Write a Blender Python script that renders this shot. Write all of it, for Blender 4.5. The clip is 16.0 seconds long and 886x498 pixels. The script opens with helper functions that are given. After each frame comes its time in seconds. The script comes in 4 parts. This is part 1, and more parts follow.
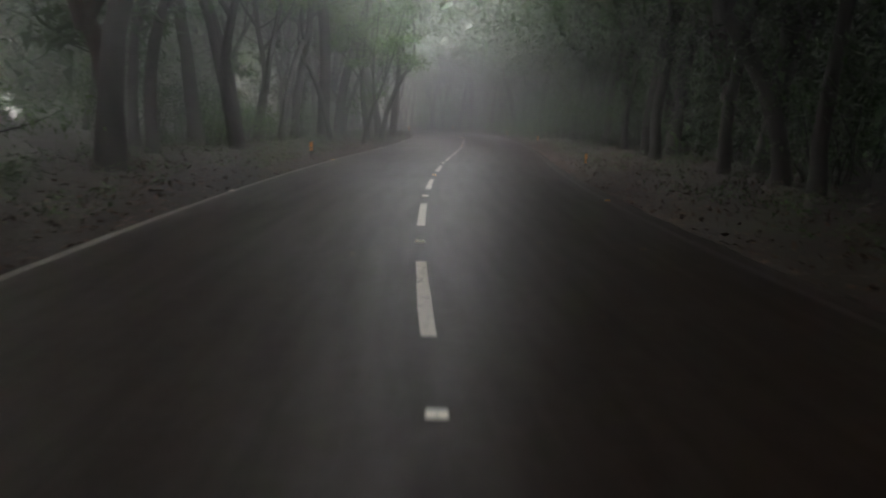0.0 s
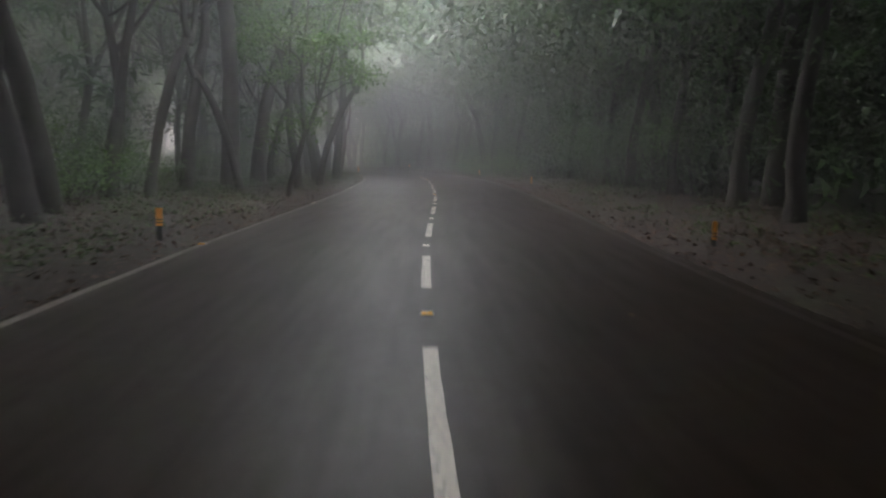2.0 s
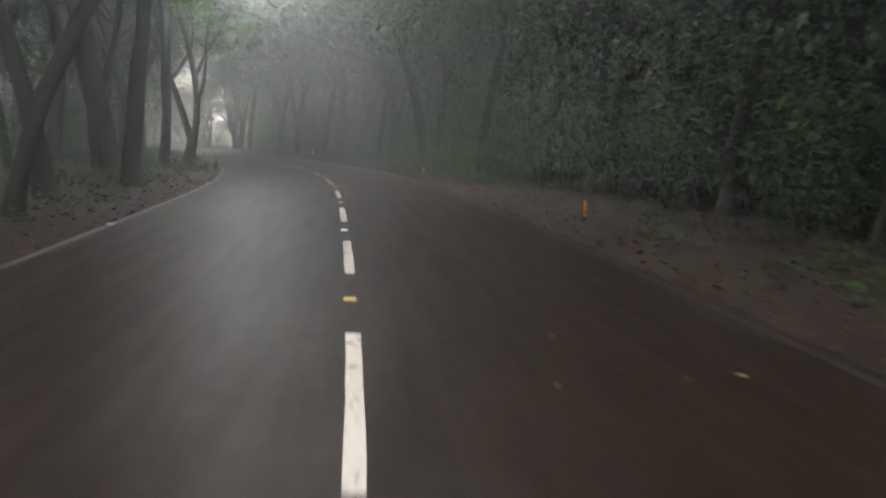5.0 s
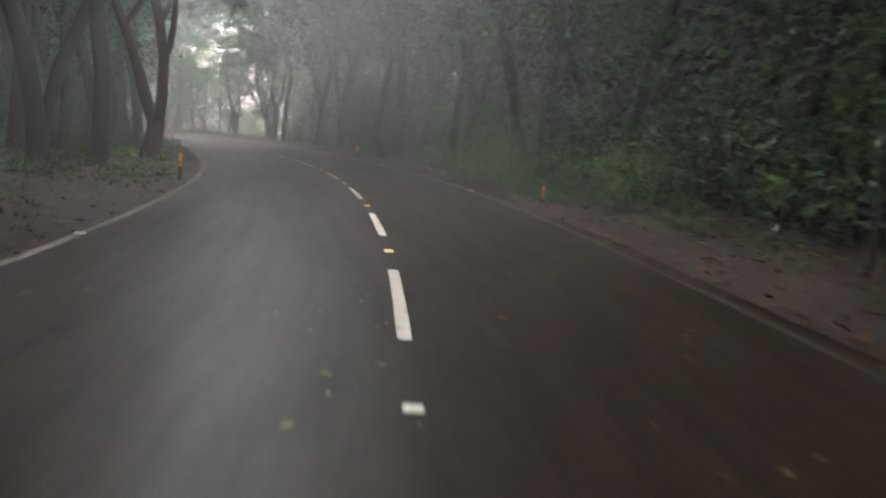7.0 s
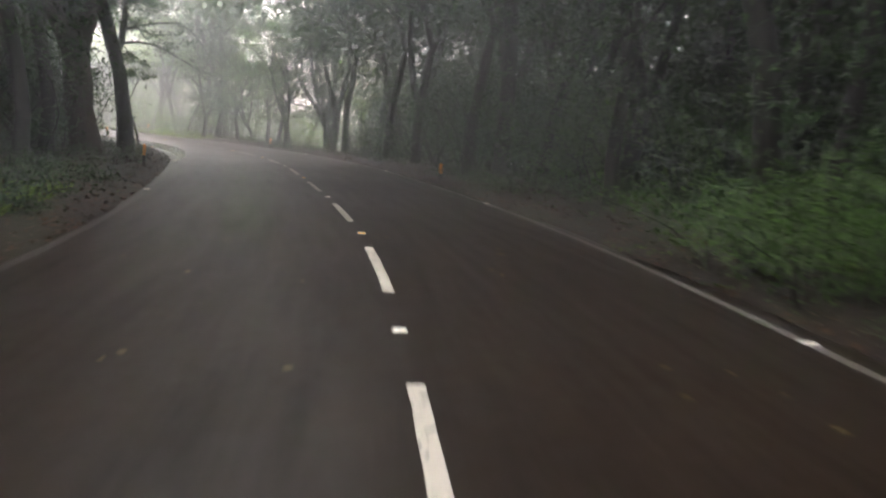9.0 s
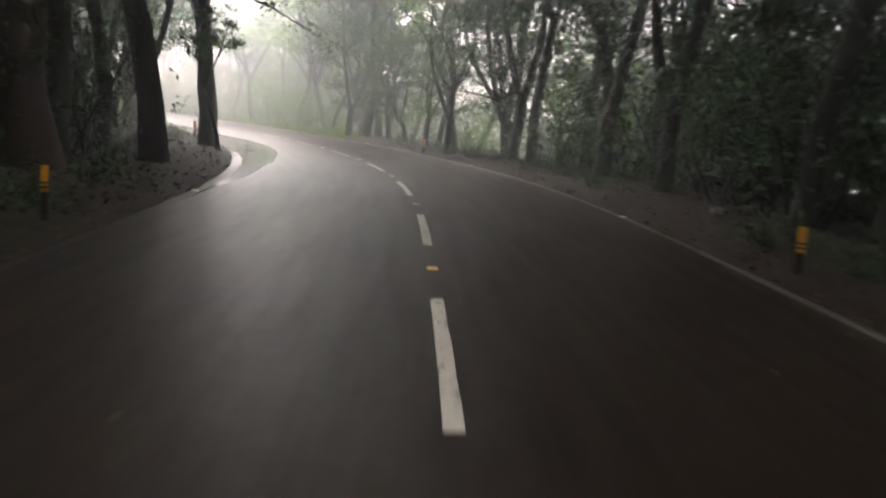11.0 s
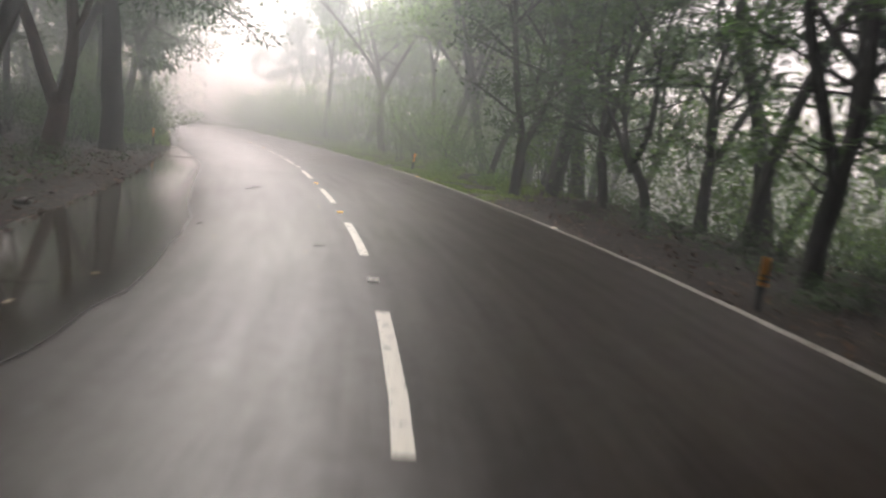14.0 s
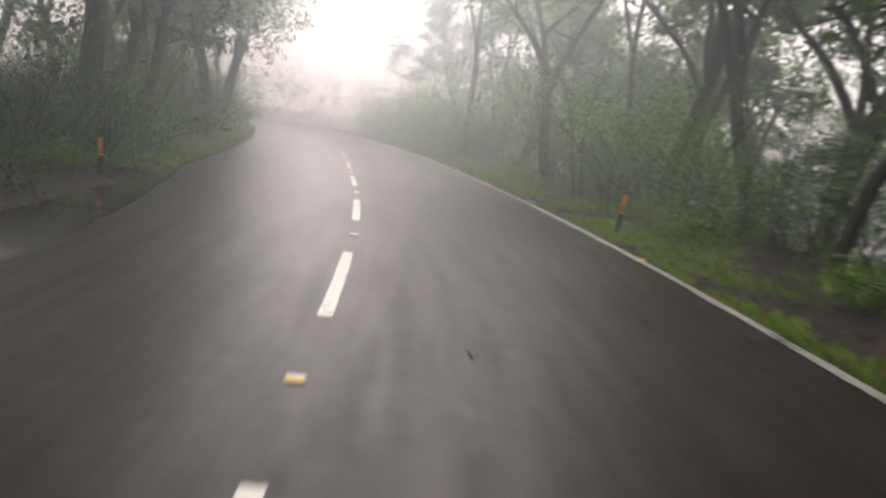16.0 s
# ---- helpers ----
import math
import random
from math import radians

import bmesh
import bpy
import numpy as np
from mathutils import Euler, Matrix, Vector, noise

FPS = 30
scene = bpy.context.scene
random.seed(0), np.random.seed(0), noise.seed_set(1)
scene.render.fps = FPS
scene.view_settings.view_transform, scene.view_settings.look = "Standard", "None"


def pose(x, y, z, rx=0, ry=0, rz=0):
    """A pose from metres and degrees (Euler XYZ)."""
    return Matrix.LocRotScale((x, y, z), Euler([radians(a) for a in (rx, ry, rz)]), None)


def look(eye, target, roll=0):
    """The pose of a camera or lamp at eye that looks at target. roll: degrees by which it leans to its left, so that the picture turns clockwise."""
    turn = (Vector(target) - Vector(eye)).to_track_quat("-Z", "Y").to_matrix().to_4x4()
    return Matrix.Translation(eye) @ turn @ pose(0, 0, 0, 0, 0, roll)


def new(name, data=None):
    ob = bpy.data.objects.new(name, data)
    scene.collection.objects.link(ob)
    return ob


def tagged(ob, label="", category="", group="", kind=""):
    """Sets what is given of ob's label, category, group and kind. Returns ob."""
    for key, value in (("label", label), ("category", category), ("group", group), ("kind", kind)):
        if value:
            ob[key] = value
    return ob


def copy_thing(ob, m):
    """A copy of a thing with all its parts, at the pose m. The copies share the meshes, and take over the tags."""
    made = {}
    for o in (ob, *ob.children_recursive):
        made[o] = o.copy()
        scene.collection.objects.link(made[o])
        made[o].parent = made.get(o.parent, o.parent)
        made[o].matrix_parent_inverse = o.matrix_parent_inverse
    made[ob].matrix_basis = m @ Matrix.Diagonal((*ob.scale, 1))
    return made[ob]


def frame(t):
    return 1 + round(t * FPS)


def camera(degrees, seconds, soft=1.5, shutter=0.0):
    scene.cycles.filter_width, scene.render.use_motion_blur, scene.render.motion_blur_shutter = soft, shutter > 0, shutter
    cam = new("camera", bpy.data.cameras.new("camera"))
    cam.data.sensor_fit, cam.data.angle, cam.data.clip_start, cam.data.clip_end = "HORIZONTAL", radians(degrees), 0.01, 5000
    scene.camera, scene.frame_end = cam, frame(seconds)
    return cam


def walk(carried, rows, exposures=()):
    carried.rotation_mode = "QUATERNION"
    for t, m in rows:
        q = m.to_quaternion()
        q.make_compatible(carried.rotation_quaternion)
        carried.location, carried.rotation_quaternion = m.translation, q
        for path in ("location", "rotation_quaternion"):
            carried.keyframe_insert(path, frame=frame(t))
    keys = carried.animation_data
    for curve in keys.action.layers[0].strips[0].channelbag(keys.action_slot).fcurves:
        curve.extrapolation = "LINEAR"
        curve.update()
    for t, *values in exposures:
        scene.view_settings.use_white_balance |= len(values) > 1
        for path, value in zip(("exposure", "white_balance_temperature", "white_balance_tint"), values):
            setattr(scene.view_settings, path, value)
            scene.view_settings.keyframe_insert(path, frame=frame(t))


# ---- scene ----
# ---- camera ----
cam = camera(57.54, 16.0, soft=2.2, shutter=0.5)
PATH = [
    (0, (0.965, 1.454, 1.431), (0.847, 11.324, -0.175), 1.52),
    (0.5, (0.726, 4.510, 1.420), (0.950, 14.382, -0.155), 2.12),
    (1, (0.568, 7.683, 1.441), (0.918, 17.571, -0.015), 1.00),
    (1.5, (0.405, 10.992, 1.455), (0.763, 20.894, 0.111), 0.10),
    (2, (0.262, 14.520, 1.430), (0.724, 24.442, 0.273), 0.38),
    (2.5, (0.201, 18.126, 1.411), (0.950, 28.041, 0.350), 0.64),
    (3, (0.243, 21.787, 1.454), (1.196, 31.705, 0.607), 0.65),
    (3.5, (0.369, 25.477, 1.404), (1.624, 35.326, 0.210), 2.13),
    (4, (0.544, 29.216, 1.431), (1.934, 39.040, 0.184), 2.55),
    (4.5, (0.778, 32.810, 1.424), (2.250, 42.614, 0.119), 2.25),
    (4.7, (0.875, 34.260, 1.453), (2.426, 44.051, 0.139), 2.38),
    (6.8, (1.213, 49.141, 1.482), (2.457, 58.971, 0.135), 4.07),
    (7, (1.203, 50.568, 1.461), (2.175, 60.419, 0.037), 4.32),
    (7.5, (1.220, 54.123, 1.470), (1.942, 63.997, 0.062), 4.97),
    (8, (1.232, 57.829, 1.427), (1.776, 67.706, -0.038), 3.82),
    (8.2, (1.210, 59.302, 1.459), (1.677, 69.181, -0.021), 3.51),
    (10.3, (-0.317, 74.647, 1.530), (-1.532, 84.476, 0.144), 5.28),
    (10.5, (-0.594, 76.070, 1.482), (-2.008, 85.859, 0.013), 5.19),
    (11, (-1.305, 79.679, 1.487), (-3.477, 89.302, -0.148), 4.20),
    (11.5, (-2.078, 83.208, 1.464), (-4.533, 92.769, -0.134), 4.04),
    (12, (-3.030, 86.673, 1.420), (-5.987, 96.087, -0.202), 3.32),
    (12.5, (-4.186, 90.339, 1.461), (-7.345, 99.695, -0.111), 4.85),
    (13, (-5.458, 93.952, 1.446), (-8.905, 103.233, 0.037), 5.88),
    (13.5, (-6.798, 97.300, 1.449), (-10.694, 106.389, -0.040), 4.61),
    (14, (-8.343, 100.643, 1.452), (-12.695, 109.530, 0.011), 5.63),
    (14.5, (-10.098, 103.938, 1.432), (-14.852, 112.625, 0.037), 6.35),
    (15, (-11.863, 106.959, 1.439), (-17.068, 115.368, -0.040), 5.14),
    (15.5, (-13.891, 109.904, 1.426), (-19.318, 118.175, -0.035), 6.23),
    (16, (-15.989, 112.795, 1.419), (-21.944, 120.686, -0.094), 5.89),
]
EXPOSURES = [(0, 3.6, 6500, 12), (1.5, 3.55, 6450, 12), (2.5, 3.55, 6450, 12), (4.5, 3.8, 6450, 12), (7, 4.05, 6450, 12), (8, 4.0, 6500, 12), (10.5, 3.6, 6600, 12), (12, 3.25, 6600, 11), (13, 2.7, 6600, 10), (14.5, 2.3, 6500, 8), (15.2, 2.2, 6450, 8), (16, 2.08, 6450, 8)]
walk(cam, [(t, look(eye, target, roll)) for t, eye, target, roll in PATH], EXPOSURES)

# ---- world and light: an overcast morning in hill fog ----
SUN_AZIMUTH, SUN_HEIGHT = 318.0, 36.0
world = bpy.data.worlds.new("overcast_sky")
scene.world = world
world.use_nodes = True
wn, wl = world.node_tree.nodes, world.node_tree.links
wn.clear()
w_out, w_bg = wn.new("ShaderNodeOutputWorld"), wn.new("ShaderNodeBackground")
w_sky, w_mix, w_cloud = wn.new("ShaderNodeTexSky"), wn.new("ShaderNodeMix"), wn.new("ShaderNodeTexNoise")
w_sky.sky_type, w_sky.sun_disc = "NISHITA", False
w_sky.sun_elevation, w_sky.sun_rotation = radians(SUN_HEIGHT), radians(SUN_AZIMUTH)
w_sky.air_density, w_sky.dust_density = 1.0, 1.5
w_cloud.inputs["Scale"].default_value = 2.0
w_grey = wn.new("ShaderNodeMapRange")
w_grey.inputs["To Min"].default_value, w_grey.inputs["To Max"].default_value = 8.0, 11.0
wl.new(w_cloud.outputs["Fac"], w_grey.inputs["Value"])
w_mix.data_type = "RGBA"
w_mix.inputs["Factor"].default_value = 0.76
wl.new(w_sky.outputs["Color"], w_mix.inputs["A"])
wl.new(w_grey.outputs["Result"], w_mix.inputs["B"])
wl.new(w_mix.outputs["Result"], w_bg.inputs["Color"])
w_bg.inputs["Strength"].default_value = 0.14
wl.new(w_bg.outputs["Background"], w_out.inputs["Surface"])
sun = new("sun", bpy.data.lights.new("sun", "SUN"))
sun.data.energy, sun.data.angle, sun.data.color = 1.1, radians(35), (1.0, 0.98, 0.95)
a, e = radians(SUN_AZIMUTH), radians(SUN_HEIGHT)
sun.matrix_world = look((90 * math.sin(a) * math.cos(e), 90 * math.cos(a) * math.cos(e), 90 * math.sin(e)), (0, 0, 0))

# ---- materials ----
FOG_DENSITY = 0.005
def material(name):
    m = bpy.data.materials.new(name)
    m.use_nodes = True
    n = m.node_tree.nodes
    return m, n, m.node_tree.links, n["Principled BSDF"]


def coords(n, l, scale, where="Object"):
    c, s = n.new("ShaderNodeTexCoord"), n.new("ShaderNodeMapping")
    s.inputs["Scale"].default_value = scale if isinstance(scale, tuple) else (scale,) * 3
    l.new(c.outputs[where], s.inputs["Vector"])
    return s.outputs["Vector"]


def noise_of(n, l, vector, scale, detail=4.0, rough=0.55, distort=0.0):
    t = n.new("ShaderNodeTexNoise")
    t.inputs["Scale"].default_value, t.inputs["Detail"].default_value = scale, detail
    t.inputs["Roughness"].default_value, t.inputs["Distortion"].default_value = rough, distort
    l.new(vector, t.inputs["Vector"])
    return t.outputs["Fac"]


def ramp(n, l, fac, stops):
    r = n.new("ShaderNodeValToRGB")
    e = r.color_ramp.elements
    while len(e) < len(stops):
        e.new(0.5)
    for k, (at, c) in enumerate(stops):
        e[k].position, e[k].color = at, (*c, 1) if len(c) == 3 else c
    l.new(fac, r.inputs["Fac"])
    return r.outputs["Color"]


def spread(n, l, fac, lo, hi, a=0.3, b=0.7):
    r = n.new("ShaderNodeMapRange")
    for key, v in (("From Min", a), ("From Max", b), ("To Min", lo), ("To Max", hi)):
        r.inputs[key].default_value = v
    l.new(fac, r.inputs["Value"])
    return r.outputs["Result"]


def blend(n, l, fac, a, b, mode="MIX"):
    m = n.new("ShaderNodeMix")
    m.data_type, m.blend_type = "RGBA", mode
    for key, v in (("Factor", fac), ("A", a), ("B", b)):
        if isinstance(v, (int, float)):
            m.inputs[key].default_value = v
        elif isinstance(v, tuple):
            m.inputs[key].default_value = (*v, 1)
        else:
            l.new(v, m.inputs[key])
    return m.outputs["Result"]


def relief(n, l, p, height, strength, distance):
    b = n.new("ShaderNodeBump")
    b.inputs["Strength"].default_value, b.inputs["Distance"].default_value = strength, distance
    l.new(height, b.inputs["Height"])
    l.new(b.outputs["Normal"], p.inputs["Normal"])


def asphalt_material():
    m, n, l, p = material("wet_asphalt")
    v = coords(n, l, 1.0)
    lie, along = n.new("ShaderNodeAttribute"), n.new("ShaderNodeMapping")
    lie.attribute_name = "lie"
    along.inputs["Scale"].default_value = (0.22, 2.6, 1.0)
    l.new(lie.outputs["Vector"], along.inputs["Vector"])
    grain, patch, broad = noise_of(n, l, v, 75, 3), noise_of(n, l, v, 1.1, 5, 0.6, 0.4), noise_of(n, l, v, 0.22, 3)
    chips, streak = noise_of(n, l, v, 24, 3, 0.6), noise_of(n, l, along.outputs["Vector"], 1.6, 4, 0.6)
    mottle = noise_of(n, l, v, 5.5, 4, 0.65, 0.6)
    # Brown cast in these tones stands in for headlight glow on the road.
    tone = ramp(n, l, grain, [(0.3, (0.0045, 0.0029, 0.0021)), (0.7, (0.03, 0.0185, 0.0122))])
    tone = blend(n, l, spread(n, l, patch, 0.0, 0.6), tone, (0.0105, 0.0068, 0.0048))
    tone = blend(n, l, spread(n, l, mottle, 0.0, 0.6, 0.48, 0.68), tone, (0.024, 0.0165, 0.012))
    tone = blend(n, l, spread(n, l, streak, 0.0, 0.6, 0.45, 0.75), tone, (0.006, 0.0042, 0.0032))
    l.new(tone, p.inputs["Base Color"])
    film = n.new("ShaderNodeAttribute")
    film.attribute_name = "film"
    wet = n.new("ShaderNodeMath")
    wet.operation = "ADD"
    l.new(spread(n, l, streak, -0.015, 0.02), wet.inputs[0])
    l.new(spread(n, l, broad, 0.385, 0.42), wet.inputs[1])
    less = n.new("ShaderNodeMath")
    less.operation = "MULTIPLY_ADD"
    l.new(film.outputs["Fac"], less.inputs[0])
    less.inputs[1].default_value = -0.075
    l.new(wet.outputs[0], less.inputs[2])
    l.new(less.outputs[0], p.inputs["Roughness"])
    p.inputs["IOR"].default_value = 1.33
    gloss = n.new("ShaderNodeMath")
    gloss.operation = "MULTIPLY_ADD"
    l.new(film.outputs["Fac"], gloss.inputs[0])
    gloss.inputs[1].default_value, gloss.inputs[2].default_value = 0.48, 0.15
    uneven, worn = n.new("ShaderNodeMath"), n.new("ShaderNodeMath")
    uneven.operation = worn.operation = "MULTIPLY"
    l.new(spread(n, l, streak, 1.3, 0.7), uneven.inputs[0])
    l.new(spread(n, l, mottle, 1.35, 0.65), uneven.inputs[1])
    l.new(gloss.outputs[0], worn.inputs[0])
    l.new(uneven.outputs[0], worn.inputs[1])
    l.new(worn.outputs[0], p.inputs["Specular IOR Level"])
    rise = n.new("ShaderNodeMath")
    rise.operation = "ADD"
    l.new(grain, rise.inputs[0])
    l.new(chips, rise.inputs[1])
    ripple = n.new("ShaderNodeMath")
    ripple.operation = "MULTIPLY_ADD"
    drawn = n.new("ShaderNodeMapping")
    drawn.inputs["Scale"].default_value = (2.4, 6.0, 1.0)
    l.new(lie.outputs["Vector"], drawn.inputs["Vector"])
    l.new(noise_of(n, l, drawn.outputs["Vector"], 3.2, 4, 0.7), ripple.inputs[0])
    ripple.inputs[1].default_value = 1.3
    l.new(rise.outputs[0], ripple.inputs[2])
    relief(n, l, p, ripple.outputs[0], 0.3, 0.005)
    return m


def water_material():
    """Still water that thins out into the wet asphalt where its depth falls to nothing."""
    m, n, l, p = material("puddle_water")
    v = coords(n, l, 1.0)
    depth = n.new("ShaderNodeAttribute")
    depth.attribute_name = "film"
    silt = ramp(n, l, noise_of(n, l, v, 0.8), [(0.3, (0.03, 0.025, 0.019)), (0.7, (0.065, 0.055, 0.042))])
    l.new(blend(n, l, depth.outputs["Fac"], (0.012, 0.008, 0.006), silt), p.inputs["Base Color"])
    l.new(spread(n, l, depth.outputs["Fac"], 0.29, 0.07, 0.0, 0.75), p.inputs["Roughness"])
    p.inputs["IOR"].default_value = 1.33
    relief(n, l, p, noise_of(n, l, v, 5, 2), 0.04, 0.01)
    return m


def paint_material(name, colour, worn, faded=False):
    m, n, l, p = material(name)
    v = coords(n, l, 1.0)
    fine, coarse = noise_of(n, l, v, 28, 5, 0.7), noise_of(n, l, v, 3.5, 4)
    mask = n.new("ShaderNodeMath")
    mask.operation = "MULTIPLY"
    l.new(spread(n, l, fine, 0.0, 1.0, 0.42, 0.72), mask.inputs[0])
    l.new(spread(n, l, coarse, 0.1, worn, 0.35, 0.65), mask.inputs[1])
    if faded:
        gone, old = n.new("ShaderNodeAttribute"), n.new("ShaderNodeMath")
        gone.attribute_name = "film"
        old.operation, old.use_clamp = "MULTIPLY_ADD", True
        l.new(gone.outputs["Fac"], old.inputs[0])
        l.new(spread(n, l, fine, 0.55, 1.0, 0.35, 0.6), old.inputs[1])
        l.new(mask.outputs[0], old.inputs[2])
        mask = old
    chip, lost = noise_of(n, l, v, 11, 3, 0.5, 0.8), n.new("ShaderNodeMath")
    lost.operation, lost.use_clamp = "ADD", True
    l.new(spread(n, l, chip, 0.0, 0.85, 0.62, 0.66), lost.inputs[0])
    l.new(mask.outputs[0], lost.inputs[1])
    mask = lost
    tone = ramp(n, l, coarse, [(0.3, tuple(c * 0.8 for c in colour)), (0.7, colour)])
    l.new(blend(n, l, mask.outputs[0], tone, (0.017, 0.0125, 0.0095)), p.inputs["Base Color"])
    p.inputs["Roughness"].default_value = 0.45
    relief(n, l, p, fine, 0.3, 0.003)
    return m


def ground_material():
    m, n, l, p = material("forest_floor")
    v = coords(n, l, 1.0)
    litter, clod, broad = noise_of(n, l, v, 16, 6, 0.7), noise_of(n, l, v, 2.3, 5), noise_of(n, l, v, 0.25, 4)
    soil = ramp(n, l, litter, [(0.25, (0.005, 0.0032, 0.0022)), (0.5, (0.015, 0.0082, 0.005)), (0.66, (0.036, 0.019, 0.0108)), (0.8, (0.075, 0.045, 0.026))])
    soil = blend(n, l, spread(n, l, clod, 0.0, 0.6), soil, (0.016, 0.0105, 0.0072))
    soil = blend(n, l, spread(n, l, broad, 0.0, 0.55, 0.52, 0.72), soil, (0.034, 0.044, 0.014))
    l.new(soil, p.inputs["Base Color"])
    p.inputs["Roughness"].default_value, p.inputs["Specular IOR Level"].default_value = 0.75, 0.2
    relief(n, l, p, litter, 0.9, 0.05)
    return m


def bark_material(name, dark, light, moss):
    m, n, l, p = material(name)
    v = coords(n, l, (1, 1, 0.22))
    ridge, blotch = noise_of(n, l, v, 22, 5, 0.65), noise_of(n, l, coords(n, l, 1.0), 1.8, 4)
    tone = ramp(n, l, ridge, [(0.3, dark), (0.72, light)])
    tone = blend(n, l, spread(n, l, blotch, 0.0, moss, 0.5, 0.7), tone, (0.06, 0.07, 0.035))
    l.new(tone, p.inputs["Base Color"])
    p.inputs["Roughness"].default_value, p.inputs["Specular IOR Level"].default_value = 0.7, 0.25
    relief(n, l, p, ridge, 0.8, 0.03)
    return m


def leaf_material(name, dark, light, glow=0.35, gloss=0.3):
    m, n, l, p = material(name)
    g = n.new("ShaderNodeNewGeometry")
    o = n.new("ShaderNodeObjectInfo")
    tone = ramp(n, l, g.outputs["Random Per Island"], [(0.0, dark), (0.75, light), (1.0, tuple(min(1, c * 1.5) for c in light))])
    tone = blend(n, l, spread(n, l, o.outputs["Random"], 0.0, 0.5, 0, 1), tone, tuple(c * 0.75 for c in dark))
    l.new(tone, p.inputs["Base Color"])
    p.inputs["Roughness"].default_value, p.inputs["Specular IOR Level"].default_value = 0.45, gloss
    t, mix = n.new("ShaderNodeBsdfTranslucent"), n.new("ShaderNodeMixShader")
    l.new(tone, t.inputs["Color"])
    mix.inputs["Fac"].default_value = glow
    l.new(p.outputs["BSDF"], mix.inputs[1])
    l.new(t.outputs["BSDF"], mix.inputs[2])
    l.new(mix.outputs["Shader"], n["Material Output"].inputs["Surface"])
    return m


def plain_material(name, colour, rough, vary=0.25, scale=30.0, metal=0.0):
    m, n, l, p = material(name)
    f = noise_of(n, l, coords(n, l, 1.0), scale, 4)
    l.new(ramp(n, l, f, [(0.3, tuple(c * (1 - vary) for c in colour)), (0.7, colour)]), p.inputs["Base Color"])
    p.inputs["Roughness"].default_value, p.inputs["Metallic"].default_value = rough, metal
    return m


ASPHALT, WATER, FLOOR = asphalt_material(), water_material(), ground_material()
DASH_PAINT = paint_material("centre_line_paint", (0.57, 0.51, 0.43), 0.9)
EDGE_PAINT = paint_material("edge_line_paint", (0.43, 0.39, 0.33), 0.75, True)
BARKS = [bark_material("bark_grey", (0.009, 0.007, 0.006), (0.04, 0.031, 0.025), 0.55),
         bark_material("bark_red_brown", (0.016, 0.0078, 0.0055), (0.062, 0.029, 0.018), 0.25),
         bark_material("bark_dark", (0.007, 0.0054, 0.0046), (0.03, 0.023, 0.0185), 0.45)]
LEAVES = [leaf_material("leaf_deep", (0.026, 0.055, 0.016), (0.062, 0.125, 0.034)),
          leaf_material("leaf_mid", (0.042, 0.092, 0.018), (0.105, 0.2, 0.038), 0.4),
          leaf_material("leaf_bright", (0.08, 0.15, 0.02), (0.2, 0.34, 0.045), 0.5)]
GRASS = leaf_material("grass", (0.11, 0.19, 0.018), (0.29, 0.41, 0.05), 0.4)
LITTER = leaf_material("dead_leaf", (0.022, 0.0105, 0.0055), (0.1, 0.048, 0.022), 0.1, 0.1)
STRAY = leaf_material("stray_leaf", (0.2, 0.13, 0.05), (0.4, 0.36, 0.16), 0.15)
ORANGE = plain_material("orange_sheeting", (1.0, 0.42, 0.035), 0.3, 0.06)
BLACK = plain_material("black_plastic", (0.02, 0.02, 0.02), 0.5)
STUD_BODY = plain_material("stud_body", (0.6, 0.57, 0.52), 0.45, 0.3, 60)
AMBER = plain_material("amber_lens", (1.0, 0.55, 0.05), 0.15, 0.05)
CLEAR = plain_material("clear_lens", (0.92, 0.85, 0.75), 0.15, 0.05)
STONE = plain_material("pale_stone", (0.2, 0.185, 0.165), 0.7, 0.6, 9)

# ---- the road's line ----
STEP = 5.5
HEADS = [5.60, 3.57, 1.56, -0.09, -1.45, -2.62, -2.85, -2.35, -1.16, -0.88, -0.07, 2.78, 5.96, 9.60, 13.81, 15.63, 16.40, 20.67, 26.86, 33.02, 37.30, 39.91, 40.97, 43.60, 45.57, 45.86, 46.63, 47.98, 49.19, 50.28, 50.00, 53.00, 57.00, 61.00, 65.00]
FIRST, LAST, DS = -75.0, 230.0, 0.5
ARC = np.arange(FIRST, LAST + DS, DS)
TURN = np.radians(np.interp(ARC, (np.arange(len(HEADS)) - 0.5) * STEP, HEADS))
LINE = np.cumsum(np.stack([-np.sin(TURN), np.cos(TURN)], 1) * DS, 0)
k0 = int(np.argmin(abs(ARC)))
LINE += np.array([0.928, 5.201]) - LINE[k0]


def road_at(s, d):
    """Plan places at s metres along the centre line and d metres to its right; also the heading."""
    x, y, h = (np.interp(s, ARC, c) for c in (LINE[:, 0], LINE[:, 1], TURN))
    return x + d * np.cos(h), y + d * np.sin(h), h


def rough_noise(s, d, scale, seed=0.0):
    s, d = np.broadcast_arrays(np.asarray(s, float), np.asarray(d, float))
    return np.array([noise.noise((a * scale, b * scale, seed)) for a, b in zip(s.ravel(), d.ravel())]).reshape(s.shape)


HALF = 3.5


